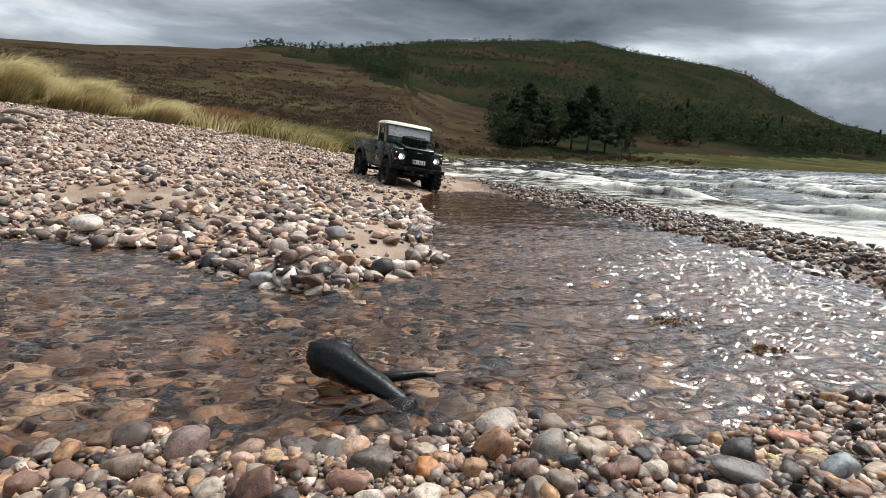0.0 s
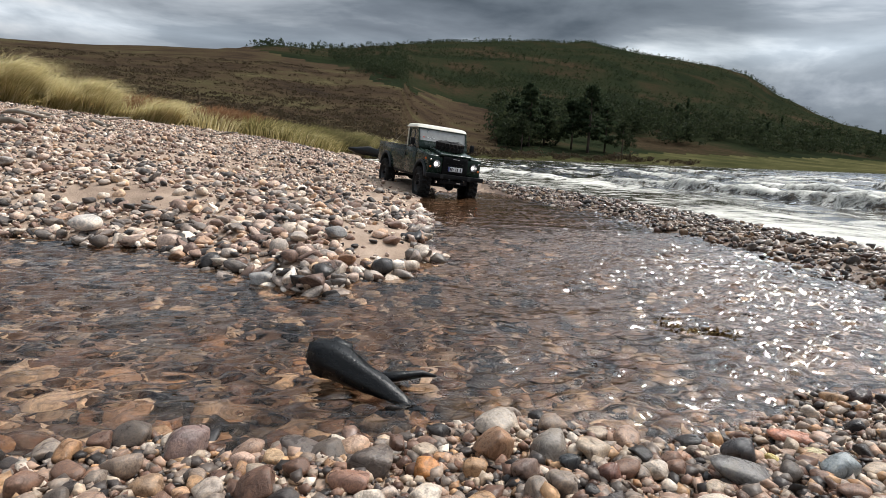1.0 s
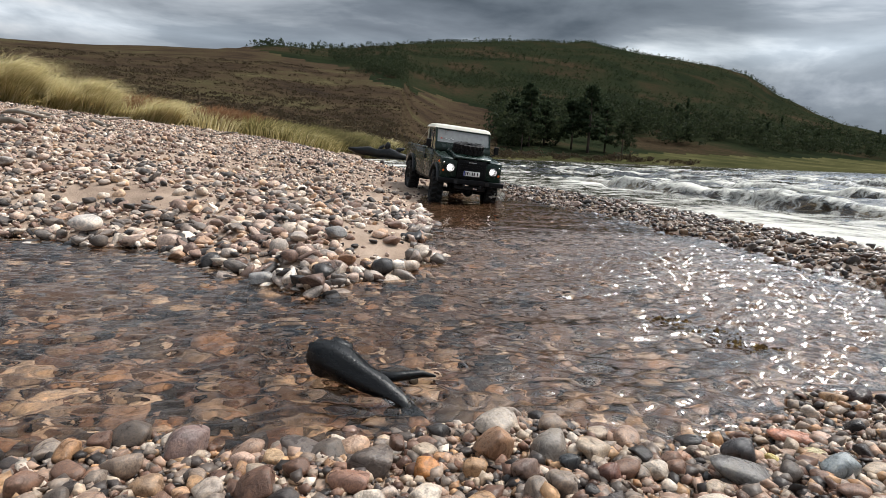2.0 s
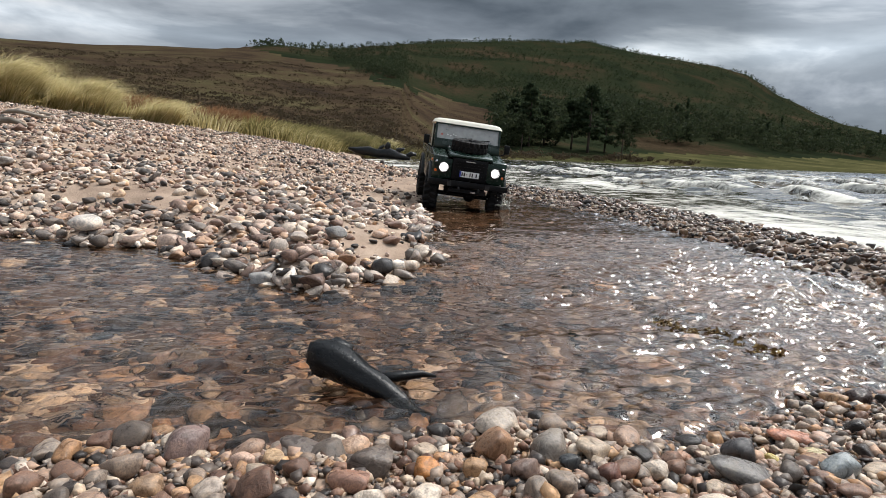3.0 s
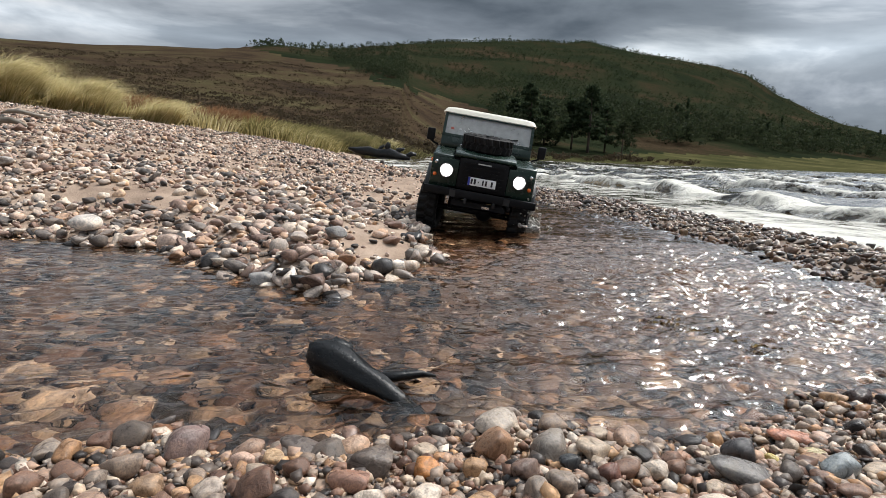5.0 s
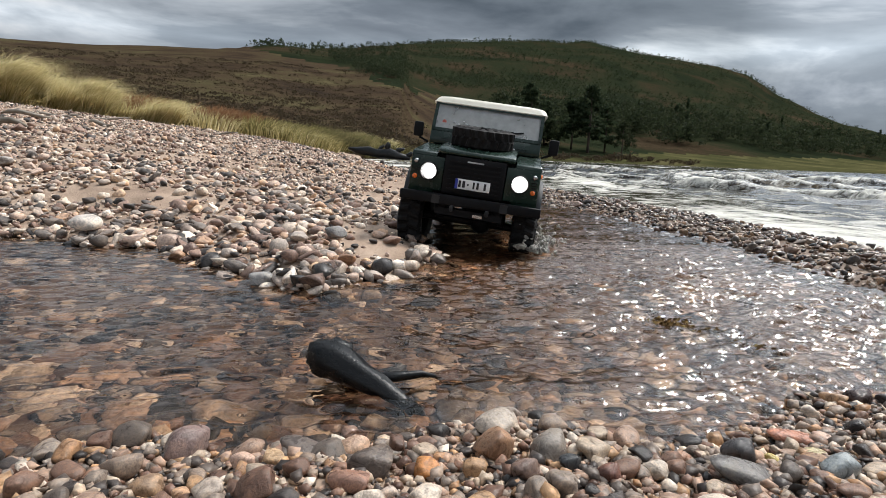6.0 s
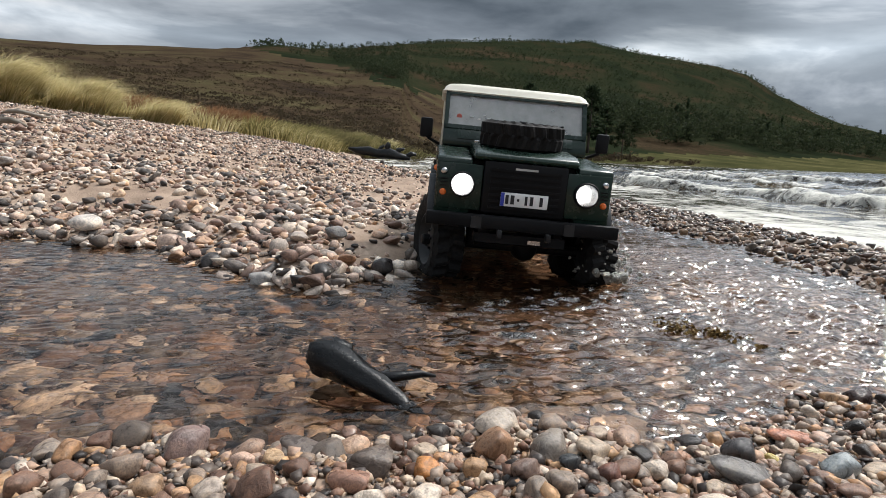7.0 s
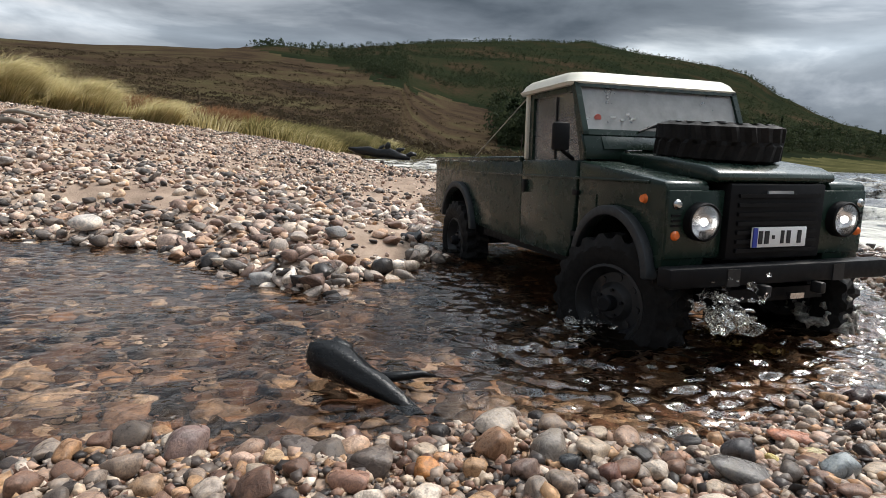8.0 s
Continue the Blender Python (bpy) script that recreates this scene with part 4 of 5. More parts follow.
    for i in range(170):
        b = r.uniform(-4, 24)
        d = float(shore_radius(b)) + r.uniform(3, 16)
        x, y = at_bearing(b, d)
        z = float(land_height(np.array([x]), np.array([y]))[0])
        s = r.uniform(0.3, 1.0) * (1.6 if 16 < b < 20 else 1.0)
        low.append(leaf_quads(r, np.array([x, y, z + s * 0.4]), np.array([s * 1.5, s * 1.5, s * 0.8]), 40, s * 0.28))
    put("heather_bushes", cloud_mesh("heather_bushes", low), leaf_material("heather", (0.038, 0.028, 0.019), (0.054, 0.040, 0.025), (0.080, 0.064, 0.036), 0.5), "dark low heather and scrub dotted over the moor", "heather", kind="stuff")


build_woods()


# ---- the model truck ----
# its own space: x forward, y to its left, z up from the wheels' foot
M_GREEN = plain("green_paint", (0.010, 0.022, 0.016), 0.25, scale=26.0, vary=0.3, bump=0.02, distance=0.0002, spec=0.34)
M_CREAM = plain("cream_roof", (0.56, 0.54, 0.46), 0.55, scale=40.0, vary=0.10, bump=0.25, distance=0.0006)
M_BLACK = plain("black_plastic", (0.008, 0.008, 0.009), 0.5, scale=60.0, vary=0.4, bump=0.3, spec=0.12)
M_FLARE = plain("grey_arch_plastic", (0.015, 0.018, 0.021), 0.6, scale=60.0, vary=0.3, bump=0.4)
M_TYRE = plain("tyre_rubber", (0.009, 0.0085, 0.0085), 0.75, scale=80.0, vary=0.5, bump=0.5, spec=0.2)
M_RIM = plain("dark_steel_rim", (0.020, 0.020, 0.021), 0.5, 0.3, scale=70.0, vary=0.35)
M_CHROME = plain("bright_metal", (0.55, 0.55, 0.55), 0.22, 1.0, scale=70.0, vary=0.15)
M_SEAT = plain("grey_seat_cloth", (0.10, 0.10, 0.105), 0.9, scale=80.0)
M_LINING = plain("pale_cab_lining", (0.40, 0.40, 0.39), 0.8, scale=40.0)
M_ORANGE = plain("orange_lens", (0.75, 0.16, 0.03), 0.18, scale=200.0, vary=0.15)
M_WHITE = plain("plate_white", (0.75, 0.76, 0.76), 0.35, scale=60.0, vary=0.06)
M_BLUE = plain("plate_blue", (0.02, 0.04, 0.32), 0.35, scale=60.0, vary=0.1)
M_INK = plain("plate_ink", (0.012, 0.012, 0.016), 0.5, scale=60.0, vary=0.2)
M_BADGE = plain("silver_badge", (0.45, 0.46, 0.46), 0.35, 0.5, scale=200.0, vary=0.3)
M_ROPE = plain("pale_rope", (0.30, 0.28, 0.24), 0.9, scale=300.0)
M_RED = plain("red_sticker", (0.38, 0.09, 0.07), 0.5, scale=200.0)


def glass_material(name, tint, haze):
    """A clear pane with a grey film painting in pale reflections, mirroring by Fresnel."""
    m, t, b, link = material(name)
    out = t.nodes["Material Output"]
    b.inputs["Base Color"].default_value = (0.50, 0.50, 0.49, 1)
    b.inputs["Roughness"].default_value = 0.6
    tr = node(t, "ShaderNodeBsdfTransparent", Color=(*tint, 1))
    gl = node(t, "ShaderNodeBsdfGlossy", Roughness=0.05)
    fr = node(t, "ShaderNodeFresnel", IOR=1.5)
    co = t.nodes.new("ShaderNodeTexCoord")
    n = node(t, "ShaderNodeTexNoise", Scale=55.0, Detail=6.0, Roughness=0.65)
    link(co.outputs["Object"], n.inputs["Vector"])
    r = ramp(t, [(0.3, (haze * 0.8,) * 3), (0.75, (min(1, haze * 1.3),) * 3)])
    link(n.outputs["Fac"], r.inputs[0])
    m1, m2 = t.nodes.new("ShaderNodeMixShader"), t.nodes.new("ShaderNodeMixShader")
    link(r.outputs[0], m1.inputs[0])
    link(tr.outputs[0], m1.inputs[1])
    link(b.outputs[0], m1.inputs[2])
    link(fr.outputs[0], m2.inputs[0])
    link(m1.outputs[0], m2.inputs[1])
    link(gl.outputs[0], m2.inputs[2])
    link(m2.outputs[0], out.inputs["Surface"])
    return m


def lamp_material(name, strength):
    m, t, b, link = material(name)
    b.inputs["Base Color"].default_value = (0.8, 0.8, 0.8, 1)
    b.inputs["Roughness"].default_value = 0.15
    b.inputs["Emission Color"].default_value = (1.0, 0.98, 0.95, 1)
    b.inputs["Emission Strength"].default_value = strength
    return m


# the screen's film stands in for mirrored sky, the windows' for the pale lit cab
M_SCREEN = glass_material("windscreen_glass", (0.85, 0.87, 0.86), 0.42)
M_WINDOW = glass_material("window_glass", (0.92, 0.93, 0.92), 0.26)
M_LIT = lamp_material("lit_lamp", 2.3)
M_MIRROR = plain("lamp_mirror", (0.86, 0.86, 0.87), 0.16, 1.0, scale=300.0, vary=0.05)
M_LENS = glass_material("lamp_glass", (0.95, 0.95, 0.95), 0.12)


def part(name, bm, mat, parent, label="", bevel=0.0, angle=32, segments=2):
    """Links a bmesh as one mesh under a thing or under a part."""
    bmesh.ops.remove_doubles(bm, verts=bm.verts, dist=1e-6)
    bmesh.ops.recalc_face_normals(bm, faces=bm.faces)
    if bevel:
        sharp = [e for e in bm.edges if len(e.link_faces) == 2 and e.calc_face_angle(0) > radians(28)]
        bmesh.ops.bevel(bm, geom=sharp, offset=bevel, segments=segments, profile=0.5, affect="EDGES", clamp_overlap=True)
    me = bpy.data.meshes.new(name)
    bm.to_mesh(me)
    bm.free()
    me.polygons.foreach_set("use_smooth", np.full(len(me.polygons), True))
    me.set_sharp_from_angle(angle=radians(angle))
    me.materials.append(mat)
    ob = new(name, me)
    ob.parent = parent
    return tagged(ob, label)


def box(x0, x1, y0, y1, z0, z1, bm=None):
    bm = bm or bmesh.new()
    bmesh.ops.create_cube(bm, size=1, matrix=Matrix.Translation(((x0 + x1) / 2, (y0 + y1) / 2, (z0 + z1) / 2)) @ Matrix.Diagonal((abs(x1 - x0), abs(y1 - y0), abs(z1 - z0), 1)))
    return bm


def prism(profile, y0, y1, bm=None):
    """A side outline of (x, z) pulled from y0 to y1."""
    bm = bm or bmesh.new()
    a = [bm.verts.new((x, y0, z)) for x, z in profile]
    b = [bm.verts.new((x, y1, z)) for x, z in profile]
    n = len(profile)
    bm.faces.new(a), bm.faces.new(b[::-1])
    for i in range(n):
        bm.faces.new((a[i], b[i], b[(i + 1) % n], a[(i + 1) % n]))
    return bm


def turned(profile, sides=40, bm=None, m=None):
    """An outline of (radius, along) turned about the y axis."""
    bm = bm or bmesh.new()
    rings = []
    for rad, al in profile:
        if rad < 1e-6:
            rings.append([bm.verts.new((0, al, 0))])
        else:
            rings.append([bm.verts.new((rad * math.cos(2 * math.pi * k / sides), al, rad * math.sin(2 * math.pi * k / sides))) for k in range(sides)])
    for a, b in zip(rings, rings[1:]):
        for k in range(sides):
            q = [a[k % len(a)], a[(k + 1) % len(a)], b[(k + 1) % len(b)], b[k % len(b)]]
            q = list(dict.fromkeys(q))
            if len(q) > 2:
                bm.faces.new(q)
    if m is not None:
        bmesh.ops.transform(bm, matrix=m, verts=[v for ring in rings for v in ring])
    return bm


def rod(a, b, radius, bm=None, sides=10):
    bm = bm or bmesh.new()
    a, b = Vector(a), Vector(b)
    turn = (b - a).to_track_quat("Z", "Y").to_matrix().to_4x4()
    bmesh.ops.create_cone(bm, cap_ends=True, segments=sides, radius1=radius, radius2=radius, depth=(b - a).length, matrix=Matrix.Translation((a + b) / 2) @ turn)
    return bm


WHEEL_R, HUB_Z, AXLE_F, AXLE_R, TRACK = 0.0455, 0.0405, 0.267, -0.034, 0.0705


def build_tyre(parent):
    w, r, n = 0.0150, WHEEL_R - 0.003, 84
    outline = [(0.026, -0.80), (0.030, -0.98), (0.038, -1.0), (r - 0.006, -0.97), (r, -0.82), (r, -0.10), (r, 0.10), (r, 0.82), (r - 0.006, 0.97), (0.038, 1.0), (0.030, 0.98), (0.026, 0.80)]
    bm = bmesh.new()
    rings = []
    for j, (rad, al) in enumerate(outline):
        ring = []
        for k in range(n):
            lug = (k + (2 if al > 0 else 0)) % 4 < 2
            up = 0.0034 if lug and 4 <= j <= 7 else 0.0
            out = 1.07 if lug and j in (3, 8) else 1.0
            a = 2 * math.pi * (k + (0.8 if 5 <= j <= 6 else 0.0)) / n
            ring.append(bm.verts.new(((rad + up) * math.cos(a), al * w * out, (rad + up) * math.sin(a))))
        rings.append(ring)
    for a, b in zip(rings, rings[1:] + rings[:1]):
        for k in range(n):
            bm.faces.new((a[k], a[(k + 1) % n], b[(k + 1) % n], b[k]))
    return part("tyre", bm, M_TYRE, parent, "knobbly black off-road tyre")


def build_rim(parent, side):
    s = side
    bm = turned([(0.0262, -s * 0.011), (0.0262, s * 0.0125), (0.0245, s * 0.0130), (0.0230, s * 0.0100), (0.0195, s * 0.0035), (0.0135, s * 0.0045), (0.0100, s * 0.0085), (0.0060, s * 0.0090), (0, s * 0.0090)], 36)
    for k in range(8):
        a = 2 * math.pi * k / 8
        rod((0.0165 * math.cos(a), s * 0.0020, 0.0165 * math.sin(a)), (0.0165 * math.cos(a), s * 0.0050, 0.0165 * math.sin(a)), 0.0024, bm)
    rim = part("rim", bm, M_RIM, parent, "dark pressed-steel rim")
    hub = turned([(0.0052, s * 0.008), (0.0052, s * 0.0150), (0.0042, s * 0.0165), (0, s * 0.0165)], 20)
    for k in range(5):
        a = 2 * math.pi * k / 5
        rod((0.0088 * math.cos(a), s * 0.008, 0.0088 * math.sin(a)), (0.0088 * math.cos(a), s * 0.0108, 0.0088 * math.sin(a)), 0.0012, hub, 6)
    return part("hub", hub, M_BLACK, parent)


WHEELS = []


def arch(cx, cz, r, a0=8, a1=172, n=18):
    return [(cx + r * math.cos(radians(a0 + (a1 - a0) * i / n)), cz + r * math.sin(radians(a0 + (a1 - a0) * i / n))) for i in range(n + 1)]


def build_truck():
    t = new("model_truck")
    tagged(t, "dark green toy pickup truck with cream roof and spare wheel", "toy truck")
    half = 0.078
    for s in (-1, 1):
        y0, y1 = s * (half - 0.005), s * half
        # load bed side, with the arch cut out of it
        bot = 0.066
        prof = [(-0.127, 0.132), (-0.127, 0.076), (-0.100, 0.068)] + arch(AXLE_R, 0.056, 0.0470, 165, 12) + [(0.040, bot - 0.002), (0.1280, bot - 0.004), (0.1280, 0.132)]
        part("bed_side", prism(prof, y0, y1), M_GREEN, t, bevel=0.0012)
        part("bed_rail", box(-0.128, 0.126, s * (half - 0.010), s * (half + 0.0015), 0.1325, 0.1365), M_GREEN, t, bevel=0.0012)
        part("waist_moulding", box(-0.126, 0.300, s * half, s * (half + 0.0016), 0.1195, 0.1215), M_GREEN, t, bevel=0.0006)
        # door with its frame, handle, hinges and pane
        door = part("door", prism([(0.1295, 0.061), (0.2100, 0.061), (0.2160, 0.072), (0.2195, 0.100), (0.2195, 0.133), (0.1295, 0.133)], y0, s * (half + 0.0006)), M_GREEN, t, bevel=0.0013)
        bm = prism([(0.1300, 0.1335), (0.1365, 0.1335), (0.1365, 0.184), (0.1985, 0.184), (0.2140, 0.1335), (0.2195, 0.1335), (0.2010, 0.189), (0.1300, 0.189)], s * (half - 0.010), s * (half - 0.005))
        part("window_frame", bm, M_GREEN, door)
        part("window", prism([(0.1365, 0.1335), (0.2140, 0.1335), (0.1985, 0.184), (0.1365, 0.184)], s * (half - 0.0085), s * (half - 0.0075)), M_WINDOW, door, "clear side window").visible_shadow = False
        part("sliding_divider", box(0.172, 0.1740, s * (half - 0.0105), s * (half - 0.0065), 0.134, 0.182), M_BLACK, door)
        part("door_handle", box(0.134, 0.140, s * half, s * (half + 0.003), 0.106, 0.117), M_BLACK, door, bevel=0.0008)
        for z in (0.078, 0.108):
            part("hinge", box(0.2165, 0.2235, s * half, s * (half + 0.0022), z, z + 0.004), M_BLACK, door, bevel=0.0006)
        # front wing
        prof = [(0.2215, 0.1330), (0.2215, 0.068), (0.2245, 0.064)] + arch(AXLE_F, 0.061, 0.0375, 168, 10) + [(0.3140, 0.072), (0.3140, 0.1185), (0.3120, 0.1215)]
        wing = part("front_wing", prism(prof, s * 0.0470, y1), M_GREEN, t, bevel=0.0018)
        part("wing_vent", box(0.228, 0.246, y1, s * (half + 0.0008), 0.101, 0.110), M_GREEN, wing)
        part("repeater_lamp", turned([(0, s * 0.0028), (0.0022, s * 0.0022), (0.0030, 0)], 16, m=Matrix.Translation((0.296, y1, 0.1105))), M_ORANGE, wing, "orange side repeater")
        # plastic eyebrows over the wheels
        for cx, cz, r0, a0, a1 in ((AXLE_R, 0.056, 0.0465, 4, 168), (AXLE_F, 0.061, 0.0370, 4, 176)):
            inner, outer = arch(cx, cz, r0, a0, a1, 22), arch(cx, cz, r0 + 0.0065, a0, a1, 22)
            part("wheel_arch_flare", prism(inner + outer[::-1], s * (half - 0.002), s * (half + 0.0060)), M_FLARE, t, "grey plastic wheel arch flare", 0.0015)
            lin = arch(cx, cz, r0 + 0.0015, 0, 180, 18)
            part("wheel_arch_liner", prism(lin + arch(cx, cz, r0, 0, 180, 18)[::-1], s * 0.045, s * (half - 0.003)), M_BLACK, t)
        # lamp panel and its lamps
        panel = part("lamp_panel", box(0.3035, 0.3155, s * 0.0372, s * 0.0768, 0.0765, 0.1165), M_GREEN, t, bevel=0.0012)
        c = Matrix.Translation((0.3150, s * 0.0548, 0.0985)) @ Matrix.Rotation(-math.pi / 2, 4, "Z")
        part("headlight", turned([(0.0112, 0), (0.0112, 0.0058), (0.0104, 0.0066), (0.0097, 0.0056)], 40, m=c), M_BLACK, panel, "round headlight in a black bezel")
        # a deep mirror bowl throws the bulb's light forward, so the lamp dazzles only from ahead
        part("reflector", turned([(0.0098 * k / 9, 0.0006 + 0.0050 * (k / 9) ** 2) for k in range(10)], 40, m=c), M_MIRROR, panel, "bright mirror bowl")
        part("bulb", turned([(0, 0.0020), (0.0020, 0.0030), (0.0026, 0.0044), (0.0019, 0.0058), (0, 0.0064)], 20, m=c), M_LIT, panel, "glowing headlight bulb")
        part("lens", turned([(0.0097, 0.0060), (0.0086, 0.0070), (0.0060, 0.0079), (0.0030, 0.0084), (0, 0.0085)], 40, m=c), M_LENS, panel, "domed clear headlight glass").visible_shadow = False
        for z, mat, lab in ((0.1085, M_CHROME, "small clear side lamp"), (0.0905, M_ORANGE, "orange front indicator")):
            c = Matrix.Translation((0.3150, s * 0.0712, z)) @ Matrix.Rotation(-math.pi / 2, 4, "Z")
            part("side_lamp" if z > 0.1 else "indicator", turned([(0.0029, 0), (0.0029, 0.0014), (0.0018, 0.0028), (0, 0.0031)], 18, m=c), mat, panel, lab)
        for z in (0.0955, 0.0985, 0.1015):
            part("vent_slot", box(0.3150, 0.3162, s * 0.0680, s * 0.0745, z, z + 0.0012), M_BLACK, panel)
        # mirror
        arm = rod((0.2120, s * 0.078, 0.134), (0.2180, s * 0.0900, 0.1395), 0.0016)
        rod((0.2180, s * 0.0900, 0.1395), (0.2180, s * 0.0945, 0.1500), 0.0016, arm)
        mirror = part("mirror", box(0.2145, 0.2205, s * 0.0855, s * 0.0985, 0.1395, 0.1595), M_BLACK, t, "black door mirror", 0.0022)
        part("mirror_arm", arm, M_BLACK, mirror)
        part("mirror_glass", box(0.2138, 0.2144, s * 0.0868, s * 0.0972, 0.1412, 0.1578), M_CHROME, mirror)
        # sill, seat, rope
        part("sill", box(0.030, 0.218, s * 0.060, s * 0.073, 0.055, 0.0625), M_BLACK, t, bevel=0.001)
        seat = box(0.145, 0.180, s * 0.012, s * 0.058, 0.105, 0.121)
        part("seat_cushion", seat, M_SEAT, t, bevel=0.004)
        part("seat_back", prism([(0.136, 0.118), (0.150, 0.118), (0.144, 0.160), (0.135, 0.160)], s * 0.014, s * 0.056), M_SEAT, t, bevel=0.004)
        part("rope", rod((0.122, s * 0.070, 0.189), (0.010, s * 0.0765, 0.137), 0.0006, sides=6), M_ROPE, t, "taut rope from roof to load bed")
        # bumper irons and wipers
        part("bumper_bracket", box(0.300, 0.319, s * 0.030, s * 0.037, 0.056, 0.072), M_BLACK, t)
        wip = rod((0.2195, s * 0.020 - 0.008, 0.1545), (0.2150, s * 0.020 + 0.016, 0.1625), 0.0008, sides=6)
        rod((0.2165, s * 0.020 + 0.002, 0.1580), (0.2150, s * 0.020 + 0.030, 0.1630), 0.0011, wip, 6)
        part("wiper", wip, M_BLACK, t)
    # middle of the body
    part("bed_floor", box(-0.125, 0.123, -0.073, 0.073, 0.076, 0.080), M_GREEN, t)
    part("tailgate", box(-0.1275, -0.1230, -0.0730, 0.0730, 0.078, 0.1325), M_GREEN, t, bevel=0.0012)
    part("bed_headboard", box(0.1225, 0.1265, -0.073, 0.073, 0.080, 0.1335), M_GREEN, t, bevel=0.001)
    for x in (-0.10, -0.07, -0.04, -0.01, 0.02, 0.05, 0.08):
        part("floor_rib", box(x, x + 0.008, -0.070, 0.070, 0.080, 0.0815), M_GREEN, t)
    bonnet = part("bonnet", prism([(0.2220, 0.1275), (0.2220, 0.1390), (0.2700, 0.1360), (0.3080, 0.1305), (0.3175, 0.1265), (0.3180, 0.1215), (0.3100, 0.1205)], -0.0462, 0.0462), M_GREEN, t, "dark green bonnet", 0.0030, segments=3)
    part("bonnet_badge", box(0.3188, 0.3200, -0.0098, 0.0098, 0.1140, 0.1164), M_BADGE, bonnet, "small silver badge strip")
    for y in (-0.036, 0.036):
        part("bonnet_hinge", box(0.218, 0.228, y - 0.006, y + 0.006, 0.1385, 0.1408), M_CHROME, bonnet, bevel=0.0006)
    grille = part("grille_panel", box(0.3020, 0.3190, -0.0368, 0.0368, 0.0755, 0.1205), M_BLACK, t, "black grille panel", 0.0014)
    for k in range(7):
        part("grille_slat", box(0.3188, 0.3206, -0.031, 0.031, 0.0800 + 0.0054 * k, 0.0822 + 0.0054 * k), M_BLACK, grille)
    part("slam_panel", box(0.2230, 0.3000, -0.0460, 0.0460, 0.0600, 0.1200), M_BLACK, t)
    part("scuttle", prism([(0.2190, 0.1335), (0.2235, 0.1335), (0.2235, 0.1400), (0.2180, 0.1525), (0.2140, 0.1525)], -0.0745, 0.0745), M_GREEN, t, bevel=0.0012)
    for s in (-1, 1):
        part("air_flap", prism([(0.2237, 0.1412), (0.2245, 0.1412), (0.2192, 0.1508), (0.2184, 0.1508)], s * 0.010, s * 0.060), M_GREEN, t, bevel=0.0005)
    # windscreen in its leaning frame
    lean = lambda z: 0.2165 - (z - 0.1525) * 0.42
    fr = bmesh.new()
    for z0, z1, y0, y1 in ((0.1515, 0.1555, -0.0745, 0.0745), (0.1868, 0.1905, -0.0745, 0.0745), (0.1515, 0.1905, -0.0745, -0.0700), (0.1515, 0.1905, 0.0700, 0.0745)):
        prism([(lean(z0) - 0.003, z0), (lean(z0) + 0.0025, z0), (lean(z1) + 0.0025, z1), (lean(z1) - 0.003, z1)], y0, y1, fr)
    screen = part("windscreen_frame", fr, M_GREEN, t)
    part("windscreen", prism([(lean(0.1550) - 0.0005, 0.1550), (lean(0.1550) + 0.0003, 0.1550), (lean(0.1872) + 0.0003, 0.1872), (lean(0.1872) - 0.0005, 0.1872)], -0.0702, 0.0702), M_SCREEN, screen, "grey windscreen with sky reflection painted into the pane").visible_shadow = False
    z = 0.1640
    part("sticker", turned([(0, 0.0008), (0.0028, 0.0008), (0.0028, 0)], 18, m=Matrix.Translation((lean(z), -0.0590, z)) @ Matrix.Rotation(-math.pi / 2, 4, "Z")), M_RED, screen, "small round red sticker")
    for y, zz, w in ((-0.048, 0.1645, 0.004), (-0.040, 0.1625, 0.003), (-0.034, 0.1670, 0.0025), (-0.030, 0.1640, 0.0035)):
        part("water_splash_mark", box(lean(zz), lean(zz) + 0.0010, y, y + w, zz, zz + 0.0012), M_WHITE, screen)
    # cab back with its window
    bk = bmesh.new()
    for z0, z1, y0, y1 in ((0.1335, 0.1450, -0.0730, 0.0730), (0.1800, 0.1880, -0.0730, 0.0730), (0.1450, 0.1800, -0.0730, -0.0620), (0.1450, 0.1800, 0.0620, 0.0730)):
        box(0.1258, 0.1292, y0, y1, z0, z1, bk)
    back = part("cab_back", bk, M_CREAM, t, "cream cab back panel")
    part("rear_window", box(0.1270, 0.1278, -0.0620, 0.0620, 0.1450, 0.1800), M_WINDOW, back).visible_shadow = False
    for s in (-1, 1):
        part("corner_post", box(0.1252, 0.1298, s * 0.0690, s * 0.0755, 0.1335, 0.1880), M_CREAM, back, bevel=0.0015)
    # roof in rounded layers
    bm = bmesh.new()
    rings = []
    for z, inset, cr in ((0.1880, 0.0, 0.008), (0.1905, -0.0012, 0.008), (0.1918, 0.0004, 0.008), (0.1955, 0.0020, 0.010), (0.1982, 0.0050, 0.012), (0.1998, 0.0120, 0.014), (0.2008, 0.028, 0.016)):
        x0, x1, yy = 0.1160 + inset * 1.1, 0.2030 - inset, 0.0775 - inset
        ring = []
        for qx, qy, a0 in ((x1 - cr, yy - cr, 0), (x0 + cr, yy - cr, 90), (x0 + cr, -yy + cr, 180), (x1 - cr, -yy + cr, 270)):
            for k in range(7):
                a = radians(a0 + 15 * k)
                ring.append(bm.verts.new((qx + cr * math.cos(a), qy + cr * math.sin(a), z)))
        rings.append(ring)
    for a, b in zip(rings, rings[1:]):
        for k in range(len(a)):
            bm.faces.new((a[k], a[(k + 1) % len(a)], b[(k + 1) % len(b)], b[k]))
    bm.faces.new(rings[-1]), bm.faces.new(rings[0][::-1])
